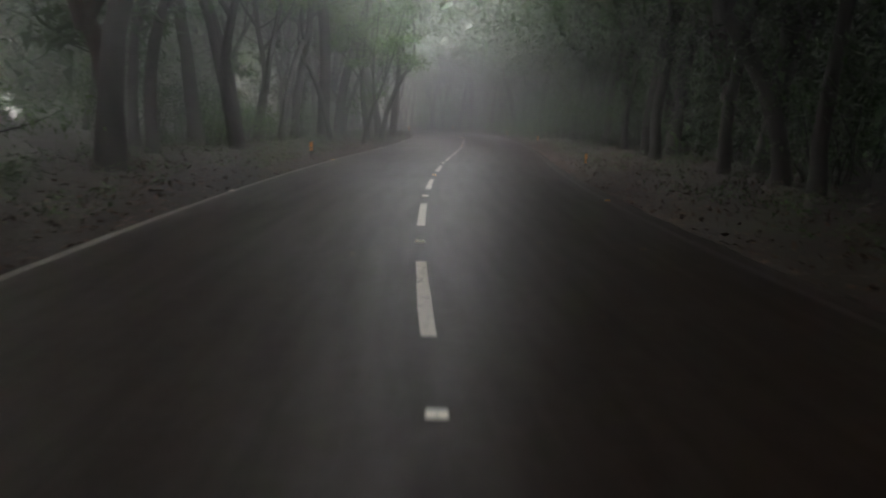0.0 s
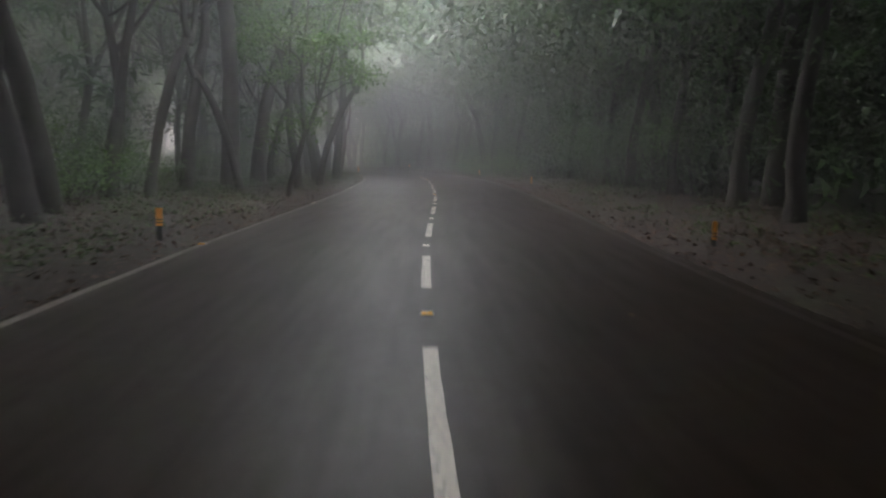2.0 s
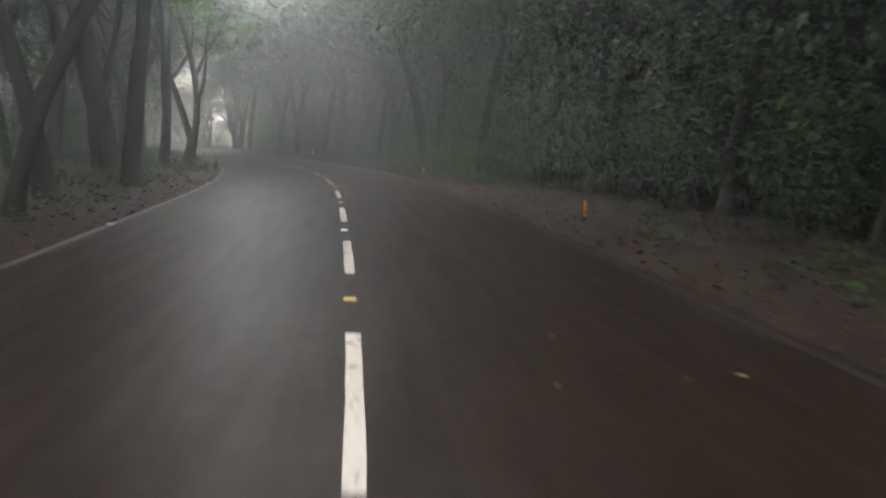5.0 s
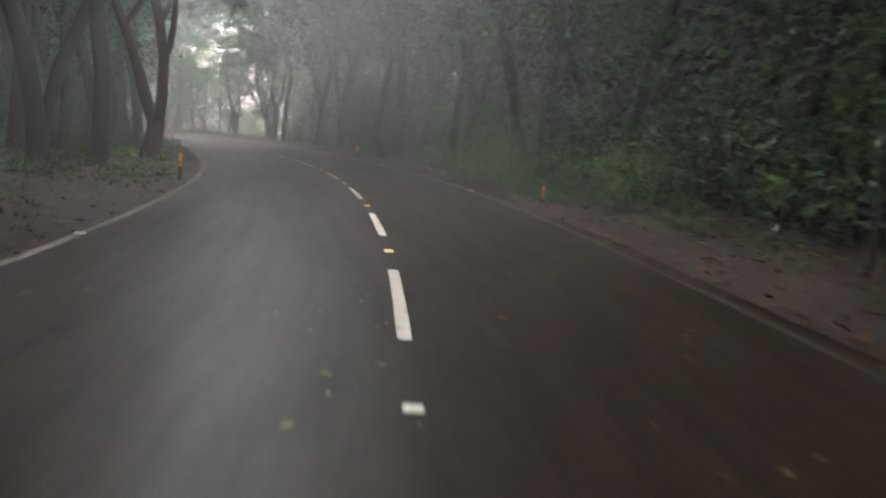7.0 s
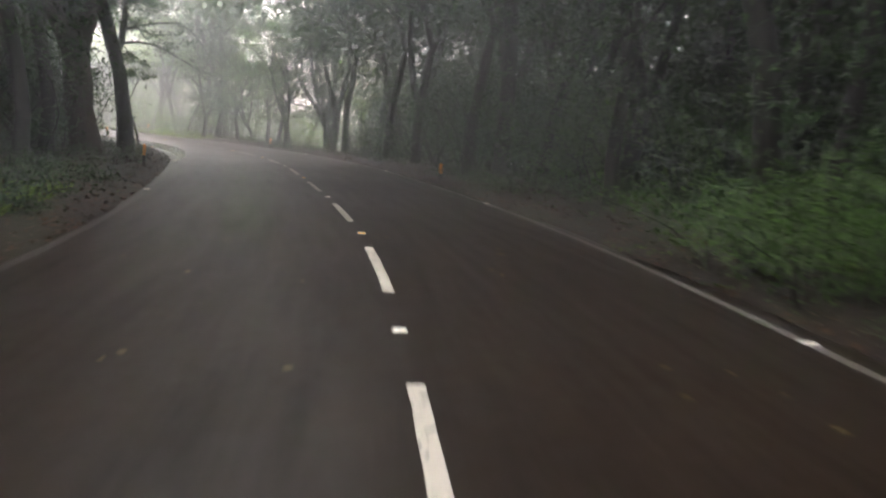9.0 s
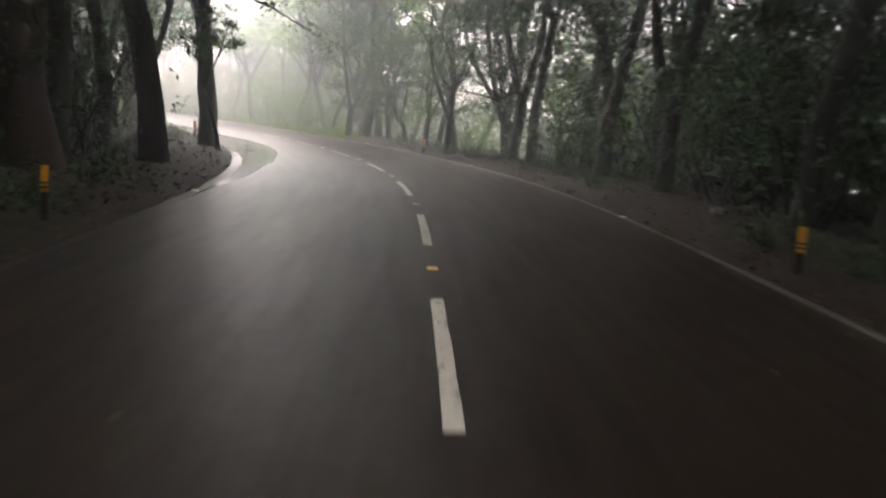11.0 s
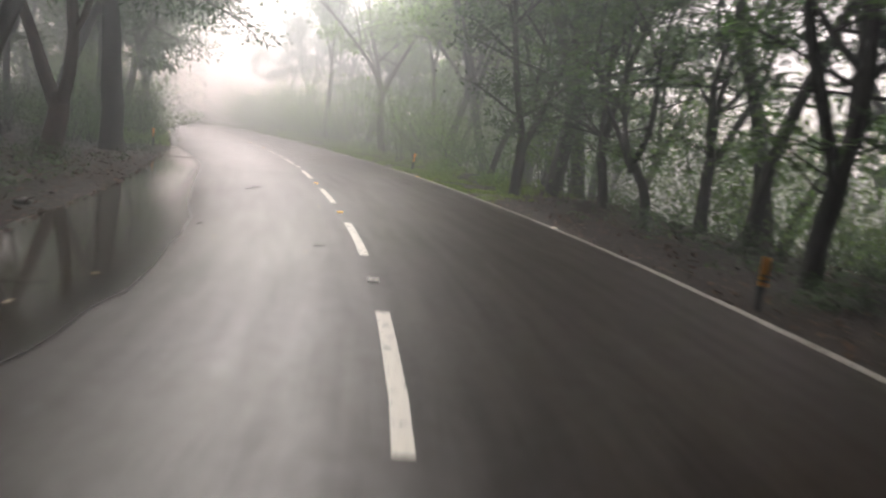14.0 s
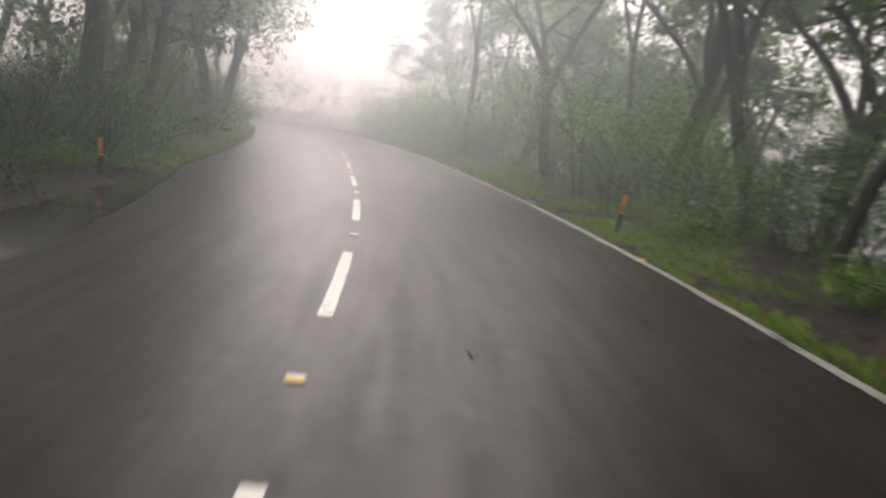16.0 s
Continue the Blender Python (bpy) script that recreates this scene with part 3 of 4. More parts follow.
H, K, V, W, L, P = T_HANG, T_THICK, T_VEE, T_VEE2, T_LIME, T_TWIN
A, B, F, G, C, D, M = T_STRAIGHT, T_STRAIGHT2, T_FORK, T_FORK2, T_SLIM, T_SLIM2, T_BIG
ROADSIDE = [
    # kind, along, across, size, turn
    (G, 15.7, -7.6, 1.1, 20), (F, 24.0, -7.2, 1.1, 140), (A, 24.4, -8.9, 1.0, 0), (B, 26.2, -8.0, 1.1, 70), (F, 30.2, -8.5, 0.95, 300), (C, 30.8, -7.6, 1.3, 40),
    (D, 35.5, -4.7, 1.0, 10), (C, 36.0, -6.4, 1.1, 200), (A, 37.2, -7.0, 1.2, 110), (B, 41.6, -7.0, 1.15, 250), (F, 40.0, -5.1, 0.8, 90), (C, 43.8, -4.9, 1.2, 0),
    (B, 46.6, -5.3, 0.75, 30), (C, 47.0, -7.6, 1.3, 300), (A, 50.8, -4.8, 0.8, 160), (B, 54.4, -6.0, 1.0, 10), (F, 56.6, -6.8, 0.85, 210), (B, 65.0, -6.9, 0.9, 80),
    (B, 65.6, -5.8, 0.85, 130), (C, 68.0, -7.6, 1.5, 20), (P, 67.4, -4.9, 0.8, 330), (C, 72.6, -7.6, 1.5, 80), (G, 69.6, -8.4, 0.9, 100), (B, 78.5, -7.0, 0.9, 60), (B, 84.2, -8.8, 0.9, 0),
    (M, 88.4, -6.2, 1.1, 200), (B, 92.6, -5.1, 1.1, 90), (K, 102.0, -4.15, 0.95, 40), (C, 99.6, -4.0, 0.5, 130), (F, 105.2, -5.7, 0.9, 220), (G, 97.0, -8.2, 1.0, 280),
    (C, 113.6, -6.6, 1.4, 60), (K, 120.6, -5.0, 0.95, 46), (P, 116.6, -5.8, 0.8, 20), (B, 117.6, -7.2, 0.9, 0), (C, 107.6, -7.4, 1.2, 300), (C, 110.4, -8.2, 1.3, 60), (H, 112.6, -8.6, 0.9, 10), (C, 124.2, -7.2, 1.4, 50), (H, 129.0, -9.5, 1.0, 90), (K, 131.5, -6.2, 0.9, 30),
    (H, 136.0, -6.8, 0.9, 240), (H, 143.0, -6.4, 0.95, 30), (H, 139.8, -4.6, 0.8, 130), (H, 148.0, -5.0, 0.95, 300), (H, 151.0, -7.4, 1.0, 120), (H, 154.0, -8.0, 1.0, 60), (H, 161.0, -8.5, 1.0, 200),
    (F, 104.2, 7.4, 1.1, 20), (V, 106.2, 8.3, 1.0, 230), (W, 105.8, 5.4, 0.7, 200), (W, 107.6, 9.6, 1.0, 150), (B, 108.5, 6.3, 0.5, 245), (W, 110.3, 6.5, 0.6, 10), (B, 111.0, 8.4, 0.7, 0), (W, 111.5, 6.05, 0.5, 120),
    (V, 113.3, 6.0, 0.58, 300), (V, 116.2, 4.95, 0.74, 40), (V, 116.6, 6.1, 1.08, 95), (B, 119.6, 8.2, 0.9, 80), (H, 103.4, 10.2, 1.0, 300), (L, 122.5, 8.4, 1.1, 20), (C, 120.3, 5.6, 0.8, 0), (L, 125.4, 8.9, 1.1, 70), (L, 126.0, 7.6, 1.1, 200),
    (L, 128.5, 6.8, 1.1, 45), (L, 131.0, 8.5, 1.1, 95), (L, 134.6, 5.9, 1.1, 160), (L, 142.4, 7.0, 1.1, 20), (C, 147.4, 5.8, 1.3, 280), 
    (B, 99.0, 8.5, 1.1, 10), (F, 95.0, 7.5, 1.1, 200), (M, 90.5, 8.8, 0.9, 30), (A, 86.0, 7.0, 1.1, 90), (C, 83.0, 7.0, 1.4, 15), (F, 79.0, 7.6, 1.0, 300), (B, 73.0, 7.4, 1.1, 45),
    (A, 8.0, 9.4, 1.1, 10), (F, 14.0, 10.4, 1.1, 250), (B, 20.0, 9.3, 1.2, 120), (G, 26.0, 9.9, 1.1, 20), (A, 31.0, 9.1, 1.1, 200), (F, 36.5, 10.3, 1.0, 75), (B, 41.0, 8.9, 1.1, 300), (A, 47.0, 9.9, 1.0, 160),
    (F, 53.0, 9.7, 1.1, 30), (G, 59.0, 10.3, 1.1, 95), (A, 66.0, 10.5, 1.1, 10),
    (A, 4.0, -7.0, 1.1, 40), (F, 9.5, -8.6, 1.0, 60), (B, 12.5, -6.4, 1.1, 280), (G, 1.0, 9.6, 1.0, 90),
]
for kind, s, d, size, turn in ROADSIDE:
    stand(kind, s, d, turn, size)
rng = random.Random(5)
taken = [(s, d) for _, s, d, _, _ in ROADSIDE]


def free_place(s, d, gap):
    if any((s - a) ** 2 + (d - b) ** 2 < gap * gap for a, b in taken):
        return False
    taken.append((s, d))
    return True


# Broad trees added for shade: their crowns close over the road, mostly unseen.
for side, lo, hi, gap, d0, d1 in ((1, -30, 74, 8.5, 8.0, 12.0), (-1, -30, 76, 9.0, 8.0, 12.0), (-1, 76, 102, 6.5, 7.5, 11.0), (1, 74, 102, 6.5, 8.5, 13.0)):
    s = lo
    while s < hi:
        d = side * rng.uniform(d0, d1)
        if free_place(s, d, 1.2):
            stand(rng.choice((T_WIDE, T_WIDE2)), s, d, rng.uniform(0, 360), rng.uniform(0.9, 1.2))
        s += gap * rng.uniform(0.7, 1.3)
# Shade trees, added to arch over the road and close it in from above.
for side, lo, hi, gap, near in ((1, -30, 4, 5.0, 5.6), (1, 6, 57, 6.0, 7.2), (1, 60, 76, 5.5, 7.0), (1, 77, 106, 4.8, 5.8), (1, 108, 124, 16.0, 9.6), (-1, 76, 103, 5.0, 5.6), (-1, -30, 2, 8.0, 5.8)):
    s = lo
    while s < hi:
        d = side * rng.uniform(near, near + 1.5)
        if free_place(s, d, 0.9):
            h = math.degrees(float(road_at(s, 0)[2]))
            stand(rng.choice((T_ARCH, T_ARCH2)), s, d, h + (180 if side > 0 else 0) + rng.uniform(-15, 15), rng.uniform(0.9, 1.15))
        s += gap * rng.uniform(0.8, 1.2)
# The wood behind.
for side, lo, hi, count, deep, kinds in ((-1, -4, 160, 52, 13, (T_BACK, T_BACK2)), (1, -4, 74, 16, 9, (T_BACK, T_BACK2)), (1, 74, 103, 30, 8, (T_BACK, T_BACK2)), (1, 104, 158, 26, 12, (T_LIME, T_SLIM, T_SLIM2)), (1, 117, 150, 26, 4, (T_SLIM2, T_SLIM2, T_LIME)), (1, 146, 184, 16, 10, (T_BACK, T_BACK2)), (-1, 134, 166, 16, 6, (T_BACK, T_BACK2))):
    for k in range(count):
        s, d = rng.uniform(lo, hi), side * ((8.5 if deep > 6 or side * lo > 0 and lo < 120 else 5.5) + deep * rng.random() ** 1.3)
        if free_place(s, d, 1.8):
            stand(rng.choice(kinds), s, d, rng.uniform(0, 360), rng.uniform(0.8, 1.3))
# Undergrowth.
for side, lo, hi, count, near, big, kinds in ((1, -6, 46, 16, 8.0, 1.1, (S_DARK,)), (1, 82, 99, 24, 6.8, 1.3, (S_DARK,)), (1, 46, 76, 34, 7.6, 1.25, (S_DARK,)), (1, 58, 74, 24, 4.5, 0.85, (S_WEED, S_WEED, S_WEED, S_BUSH)),
                                              (1, 74, 102, 32, 8.0, 1.3, (S_DARK, S_BUSH)), (1, 116, 178, 62, 5.8, 0.95, (S_TALL, S_TALL, S_BUSH)), (1, 114, 170, 40, 5.2, 0.8, (S_LOW,)), (1, 104, 121, 8, 10.0, 0.9, (S_TALL,)),
                                              (-1, -6, 84, 28, 9.0, 1.0, (S_BUSH, S_DARK)), (-1, 84, 99, 26, 7.2, 1.15, (S_DARK,)), (-1, 99, 112, 5, 9.0, 0.9, (S_DARK, S_BUSH)), (-1, 128, 185, 62, 5.3, 1.0, (S_TALL, S_BUSH, S_BUSH)), (-1, 124, 170, 28, 4.8, 0.8, (S_LOW,)), (-1, 121.5, 150, 40, 5.0, 0.8, (S_DARK, S_BUSH)), (-1, 116, 138, 28, 4.25, 0.65, (S_WEED, S_LOW)), (-1, 64, 84, 16, 4.6, 0.8, (S_WEED,)), (-1, 8, 64, 26, 5.6, 0.75, (S_WEED,)), (1, 76, 114, 44, 5.0, 0.75, (S_WEED,)), (-1, 84, 118, 30, 5.0, 0.7, (S_WEED,))):
    for k in range(count):
        s, d = rng.uniform(lo, hi), side * (near + 5 * rng.random() ** 1.5)
        if free_place(s, d, 0.8):
            stand(rng.choice(kinds), s, d, rng.uniform(0, 360), big * rng.uniform(0.75, 1.25))
for ob in PROTOS + [S_BUSH, S_DARK, S_TALL, S_WEED, S_LOW]:
    for o in (*ob.children_recursive, ob):
        bpy.data.objects.remove(o)


# ---- road furniture ----
def block(bm, size, at, taper=1.0, bevel=0.0):
    """A box on its base at the given place, narrowed towards its top."""
    made = bmesh.ops.create_cube(bm, size=1.0)["verts"]
    for v in made:
        k = taper if v.co.z > 0 else 1.0
        v.co = Vector((v.co.x * size[0] * k + at[0], v.co.y * size[1] * k + at[1], (v.co.z + 0.5) * size[2] + at[2]))
    if bevel:
        edges = list({e for v in made for e in v.link_edges})
        bmesh.ops.bevel(bm, geom=edges, offset=bevel, segments=1, affect="EDGES")


def road_stud(lens, label):
    """A cast square stud with a sloped front that carries two reflectors."""
    root = new("road_stud")
    bm = bmesh.new()
    lo = [bm.verts.new(v) for v in ((-0.06, -0.055, 0), (0.06, -0.055, 0), (0.06, 0.055, 0), (-0.06, 0.055, 0))]
    hi = [bm.verts.new(v) for v in ((-0.05, -0.018, 0.024), (0.05, -0.018, 0.024), (0.05, 0.018, 0.024), (-0.05, 0.018, 0.024))]
    bm.faces.new(hi)
    for k in range(4):
        bm.faces.new((lo[k], lo[(k + 1) % 4], hi[(k + 1) % 4], hi[k]))
    bmesh.ops.bevel(bm, geom=bm.edges[:], offset=0.003, segments=1, affect="EDGES")
    part("body", bm, STUD_BODY, root)
    slope = math.degrees(math.atan2(0.024, 0.037))
    for x in (-0.026, 0.026):
        bm = bmesh.new()
        block(bm, (0.045, 0.034, 0.004), (0, 0, 0), 1.0, 0.001)
        bm.transform(pose(x, -0.0375, 0.0118, slope))
        part("reflector", bm, lens, root)
    return tagged(root, label, "road stud")


def guide_post(height, width, label, face=0.29):
    root = new("guide_post")
    bm = bmesh.new()
    block(bm, (0.075, 0.035, height - 0.02 + 0.25), (0, 0.02, -0.25), 1.0, 0.006)
    part("post", bm, BLACK, root)
    bm = bmesh.new()
    block(bm, (width, 0.012, face), (0, -0.006, height - face), 1.0, 0.004)
    plate = part("plate", bm, ORANGE, root, "bright orange reflective plate")
    for z in (0.045, 0.095):
        bm = bmesh.new()
        block(bm, (width * 1.01, 0.004, 0.018), (0, -0.0145, height - face + z))
        part("stripe", bm, BLACK, plate, "thin black stripe")
    return tagged(root, label, "guide post", "guide posts along the road")


def on_road(ob, s, d, turn=0.0, z=0.0, tilt=0.0, spin=0.0):
    x, y, h = road_at(s, d)
    return copy_thing(ob, pose(float(x), float(y), z, tilt, spin, math.degrees(float(h)) + turn))


studs = [road_stud(AMBER, "square road stud with amber reflectors on asphalt"), road_stud(CLEAR, "pale square road stud with clear reflectors")]
AMBER_STUDS = {-4, -3, 3, 7, 10, 11, 13, 15, 17, 18, 20, 21, 24, 25, 28, 31}
rng = random.Random(9)
for k in range(-6, 36):
    on_road(studs[0 if k in AMBER_STUDS else 1], k * STEP, rng.uniform(-0.02, 0.02), rng.uniform(-6, 6), 0.004)["group"] = "road studs on the centre line"
    if k % 2 == 0:
        for side in (-1, 1):
            if side < 0 and 100 < k * STEP < 140 or side > 0 and 3 < k < 11:
                continue
            on_road(studs[1 if rng.random() < 0.6 else 0], k * STEP, edge_of(k * STEP, side), rng.uniform(-6, 6), 0.007)["group"] = "road studs on the edge line"
post_wide = guide_post(0.58, 0.12, "black guide post with a broad orange reflective plate")
post_slim = guide_post(0.58, 0.078, "narrow black guide post with an orange reflective face")
post_mid = guide_post(0.52, 0.105, "black guide post with an orange reflective plate above leaf litter")
post_low = guide_post(0.36, 0.066, "short guide post with an orange reflective face sunk in the verge")
for kind, s, d, turn, lean in ((post_mid, 22.3, -4.31, 15, 0), (post_low, 21.7, 4.44, -10, 1), (post_low, 45.8, 4.47, 20, -2), (post_slim, 64.0, -3.8, 0, 1), (post_low, 63.1, 4.22, 10, 3), (post_mid, 83.4, 4.11, 0, -1),
                               (post_slim, 83.7, -4.2, -5, 2), (post_mid, 104.3, 3.8, 8, 1), (post_wide, 105.4, -4.3, 25, -4), (post_slim, 123.3, 4.0, -8, 5), (post_slim, 125.1, -4.2, 10, -2)):
    on_road(kind, s, d, turn, float(floor_height(s, d)) + 0.02, 0, lean)
for ob in studs + [post_wide, post_slim, post_mid, post_low]:
    for o in (*ob.children_recursive, ob):
        bpy.data.objects.remove(o)


# ---- litter, leaves, grass, stones, twigs ----
def flat_leaves(name, s, d, z, size, seed, mat):
    """Leaves that lie flat, each with a curled edge."""
    g = np.random.default_rng(seed)
    n = len(s)
    x, y, _ = road_at(s, d)
    a, ln = g.uniform(0, 2 * np.pi, n), size * g.uniform(0.6, 1.4, n)
    w = g.uniform(0.25, 0.42, n) * ln
    p = np.stack([x, y, z], 1)
    u = np.stack([np.cos(a), np.sin(a), g.normal(0, 0.2, n)], 1) * ln[:, None]
    v = np.stack([-np.sin(a), np.cos(a), g.normal(0, 0.2, n)], 1) * w[:, None]
    curl = np.stack([0 * a, 0 * a, g.uniform(0.05, 0.3, n) * ln], 1)
    verts = np.stack([p - u * 0.5, p + v + curl * 0.4, p + u * 0.5 + curl, p - v], 1).reshape(-1, 3)
    return mesh_object(name, verts, [(4 * k, 4 * k + 1, 4 * k + 2, 4 * k + 3) for k in range(n)], mat)


g = np.random.default_rng(3)
n = 34000
ls = g.uniform(-8, 150, n)
ld = np.where(g.random(n) < 0.5, -1, 1) * (HALF + 0.18 + 5.0 * g.random(n) ** 1.6)
tagged(flat_leaves("leaf_litter", ls, ld, floor_height(ls, ld) + 0.012, 0.09, 4, LITTER), "brown dead leaves strewn over the wet verge", "leaf litter", kind="stuff")


def verge_brush(name, stretches, clumps, count, leaf, seed, label):
    """Low sprigs and seedlings that break up the verge: (from, to, inner, outer)."""
    g = np.random.default_rng(seed)
    size = np.array([(b - a) * abs(o - i) for a, b, i, o in stretches])
    q = np.array(stretches)[g.choice(len(stretches), clumps, p=size / size.sum())]
    s, d = q[:, 0] + (q[:, 1] - q[:, 0]) * g.random(clumps), q[:, 2] + (q[:, 3] - q[:, 2]) * g.random(clumps) ** 0.8
    keep = rough_noise(s, d, 0.35, 31.0) > -0.15
    s, d = s[keep], d[keep]
    x, y, _ = road_at(s, d)
    spread_of = g.uniform(0.06, 0.2, len(s))
    me = leaves_mesh(name, np.stack([x, y, floor_height(s, d) + 0.5 * spread_of], 1), spread_of, count, 0.11, seed, 0.0, 3)
    me.materials.append(leaf)
    tagged(new(name, me), label, "undergrowth", kind="stuff")


verge_brush("verge_brush", [(-4, 118, -10.0, -4.3), (-4, 118, 4.4, 10.0)], 5200, 46000, LEAVES[0], 41, "low dark-green sprigs and seedlings on the wood's floor")
verge_brush("verge_bracken", [(-4, 118, -9.0, -4.1), (-4, 118, 4.2, 9.0)], 4200, 30000, LITTER, 42, "tangled brown dead bracken along the verge")


def grass_patch(name, spots, count, tall, seed, label):
    """Short blades over stretches of the verge: (from, to, inner, outer)."""
    g = np.random.default_rng(seed)
    length = np.array([(b - a) * abs(o - i) for a, b, i, o in spots])
    pick = g.choice(len(spots), count, p=length / length.sum())
    q = np.array(spots)[pick]
    s = q[:, 0] + (q[:, 1] - q[:, 0]) * g.random(count)
    d = q[:, 2] + (q[:, 3] - q[:, 2]) * g.random(count) ** 1.5
    keep = rough_noise(s, d, 0.8, 11.0) + 0.35 * rough_noise(s, d, 3.0, 12.0) > -0.12
    s, d = s[keep], d[keep]
    m = len(s)
    x, y, _ = road_at(s, d)
    z, a = floor_height(s, d) - 0.01, g.uniform(0, 2 * np.pi, m)
    h, w = tall * g.uniform(0.4, 1.5, m), g.uniform(0.006, 0.014, m)
    lean = g.normal(0, 0.5, (m, 2)) * h[:, None]
    p = np.stack([x, y, z], 1)
    side = np.stack([np.cos(a), np.sin(a), 0 * a], 1) * w[:, None]
    tip = p + np.stack([lean[:, 0], lean[:, 1], h], 1)
    mid = p + np.stack([lean[:, 0] * 0.3, lean[:, 1] * 0.3, h * 0.6], 1)
    verts = np.stack([p - side, p + side, mid + side * 0.7, tip, mid - side * 0.7], 1).reshape(-1, 3)
    tagged(mesh_object(name, verts, [tuple(range(5 * k, 5 * k + 5)) for k in range(m)], GRASS), label, "grass", kind="stuff")


grass_patch("grass_right", [(114, 180, HALF + 0.2, HALF + 1.3), (115, 138, HALF + 0.2, HALF + 1.1)], 24000, 0.08, 21, "short bright-green mossy grass along the verge")
grass_patch("grass_left", [(128, 190, -HALF - 0.3, -HALF - 2.2), (127, 152, -HALF - 0.25, -HALF - 1.0), (70, 76, -HALF - 1.2, -HALF - 2.8)], 22000, 0.11, 22, "green grass on the shady verge")
grass_patch("grass_slope", [(116, 172, HALF + 1.4, HALF + 5.5)], 18000, 0.2, 24, "rough green grass and weeds on the outer slope")


def stray_leaf(seed):
    rng = random.Random(seed)
    bm = bmesh.new()
    prof = [(-0.5, 0.0), (-0.3, 0.2), (0.0, 0.27), (0.3, 0.17), (0.5, 0.0)]
    top = [bm.verts.new((x, y, 0.1 * y + rng.uniform(0, 0.06))) for x, y in prof]
    mid = [bm.verts.new((x, 0, 0.0)) for x, _ in prof[1:-1]]
    low = [bm.verts.new((x, -y, 0.1 * y + rng.uniform(0, 0.08))) for x, y in prof[1:-1]]
    row = [top[0], *mid, top[4]]
    for k in range(4):
        bm.faces.new([v for i, v in enumerate((row[k], row[k + 1], top[k + 1], top[k])) if v not in (row[k], row[k + 1], top[k + 1], top[k])[:i]])
        lo = [top[0], *low, top[4]]
        quad = (lo[k], lo[k + 1], row[k + 1], row[k])
        bm.faces.new([v for i, v in enumerate(quad) if v not in quad[:i]])
    return tagged(part("fallen_leaf", bm, STRAY, None), "yellow-brown fallen leaf lying flat on wet asphalt", "leaf", "fallen leaves on the road")


kinds = [stray_leaf(k) for k in range(3)]
rng = random.Random(17)
for k in range(270):
    s = rng.uniform(0, 112) if k % 3 else rng.uniform(34, 72)
    d = rng.choice((rng.uniform(-3.3, 3.3), rng.uniform(1.2, 3.4), rng.uniform(-3.4, -1.5)))
    if k >= 150:
        s, d = rng.uniform(42, 62), 3.6 - 4.6 * rng.random() ** 1.4
    x, y, _ = road_at(s, d)
    size = rng.uniform(0.05, 0.11) if k < 150 else rng.uniform(0.045, 0.095)
    copy_thing(rng.choice(kinds), pose(float(x), float(y), 0.006, 0, 0, rng.uniform(0, 360)) @ Matrix.Diagonal((size, size, size, 1)))
for ob in kinds:
    bpy.data.objects.remove(ob)


def twig(s, d, length, turn, seed):
    rng = random.Random(seed)
    verts, faces = [], []
    path, radii = limb(rng, Vector((-length / 2, 0, 0.008)), Vector((1, 0, 0)), length, 0.004 + 0.006 * length, 0.003, 0.3, 0.0, 7)
    for p in path:
        p.z = 0.008
    tube(path, radii, 6, verts, faces)
    for k, y in ((2, 0.8), (4, -0.9), (5, 0.6)):
        side, r = limb(rng, path[k], Vector((0.6, y, 0.12)), length * rng.uniform(0.2, 0.4), radii[k] * 0.7, 0.002, 0.3, 0.0, 3)
        tube(side, r, 5, verts, faces)
    ob = tagged(mesh_object("twig", verts, faces, BARKS[2], None, True), "thin dark broken twig lying on wet asphalt", "twig", "twigs on the road")
    x, y, h = road_at(s, d)
    ob.matrix_basis = pose(float(x), float(y), 0.004, 0, 0, math.degrees(float(h)) + turn)


for k, (s, d, length, turn) in enumerate(((117.4, 3.28, 0.9, 60), (117.6, 2.54, 0.35, 80), (114.4, 3.2, 0.5, 50), (121.5, -3.3, 0.9, 160), (126.4, -3.5, 0.7, 40), (112.9, -1.44, 0.25, 20), (113.3, -1.37, 0.3, 60),
                                          (106.3, -0.48, 0.16, 10), (116.2, 1.03, 0.18, 60), (101.0, -3.0, 0.6, 110), (103.5, -2.8, 0.5, 20), (33.0, 1.1, 0.16, 30), (28.4, -0.9, 0.15, 90), (107.5, -1.9, 0.2, 30))):
    twig(s, d, length, turn, k)


def stone(s, d, size, turn, seed, label):
    bm = bmesh.new()
    bmesh.ops.create_icosphere(bm, subdivisions=3, radius=1.0)
    for v in bm.verts:
        n = v.co.normalized()
        v.co *= 1 + 0.28 * noise.noise(n * 1.6 + Vector((seed, 0, 0))) + 0.08 * noise.noise(n * 5 + Vector((0, seed, 0)))
        v.co = Vector((v.co.x * size[0], v.co.y * size[1], v.co.z * size[2]))
    for f in bm.faces:
        f.smooth = True
    ob = tagged(part("stone", bm, STONE, None), label, "stone", "stones by the road")
    x, y, _ = road_at(s, d)
    ob.matrix_basis = pose(float(x), float(y), float(floor_height(s, d)) + size[2] * 0.35, 0, 0, turn)


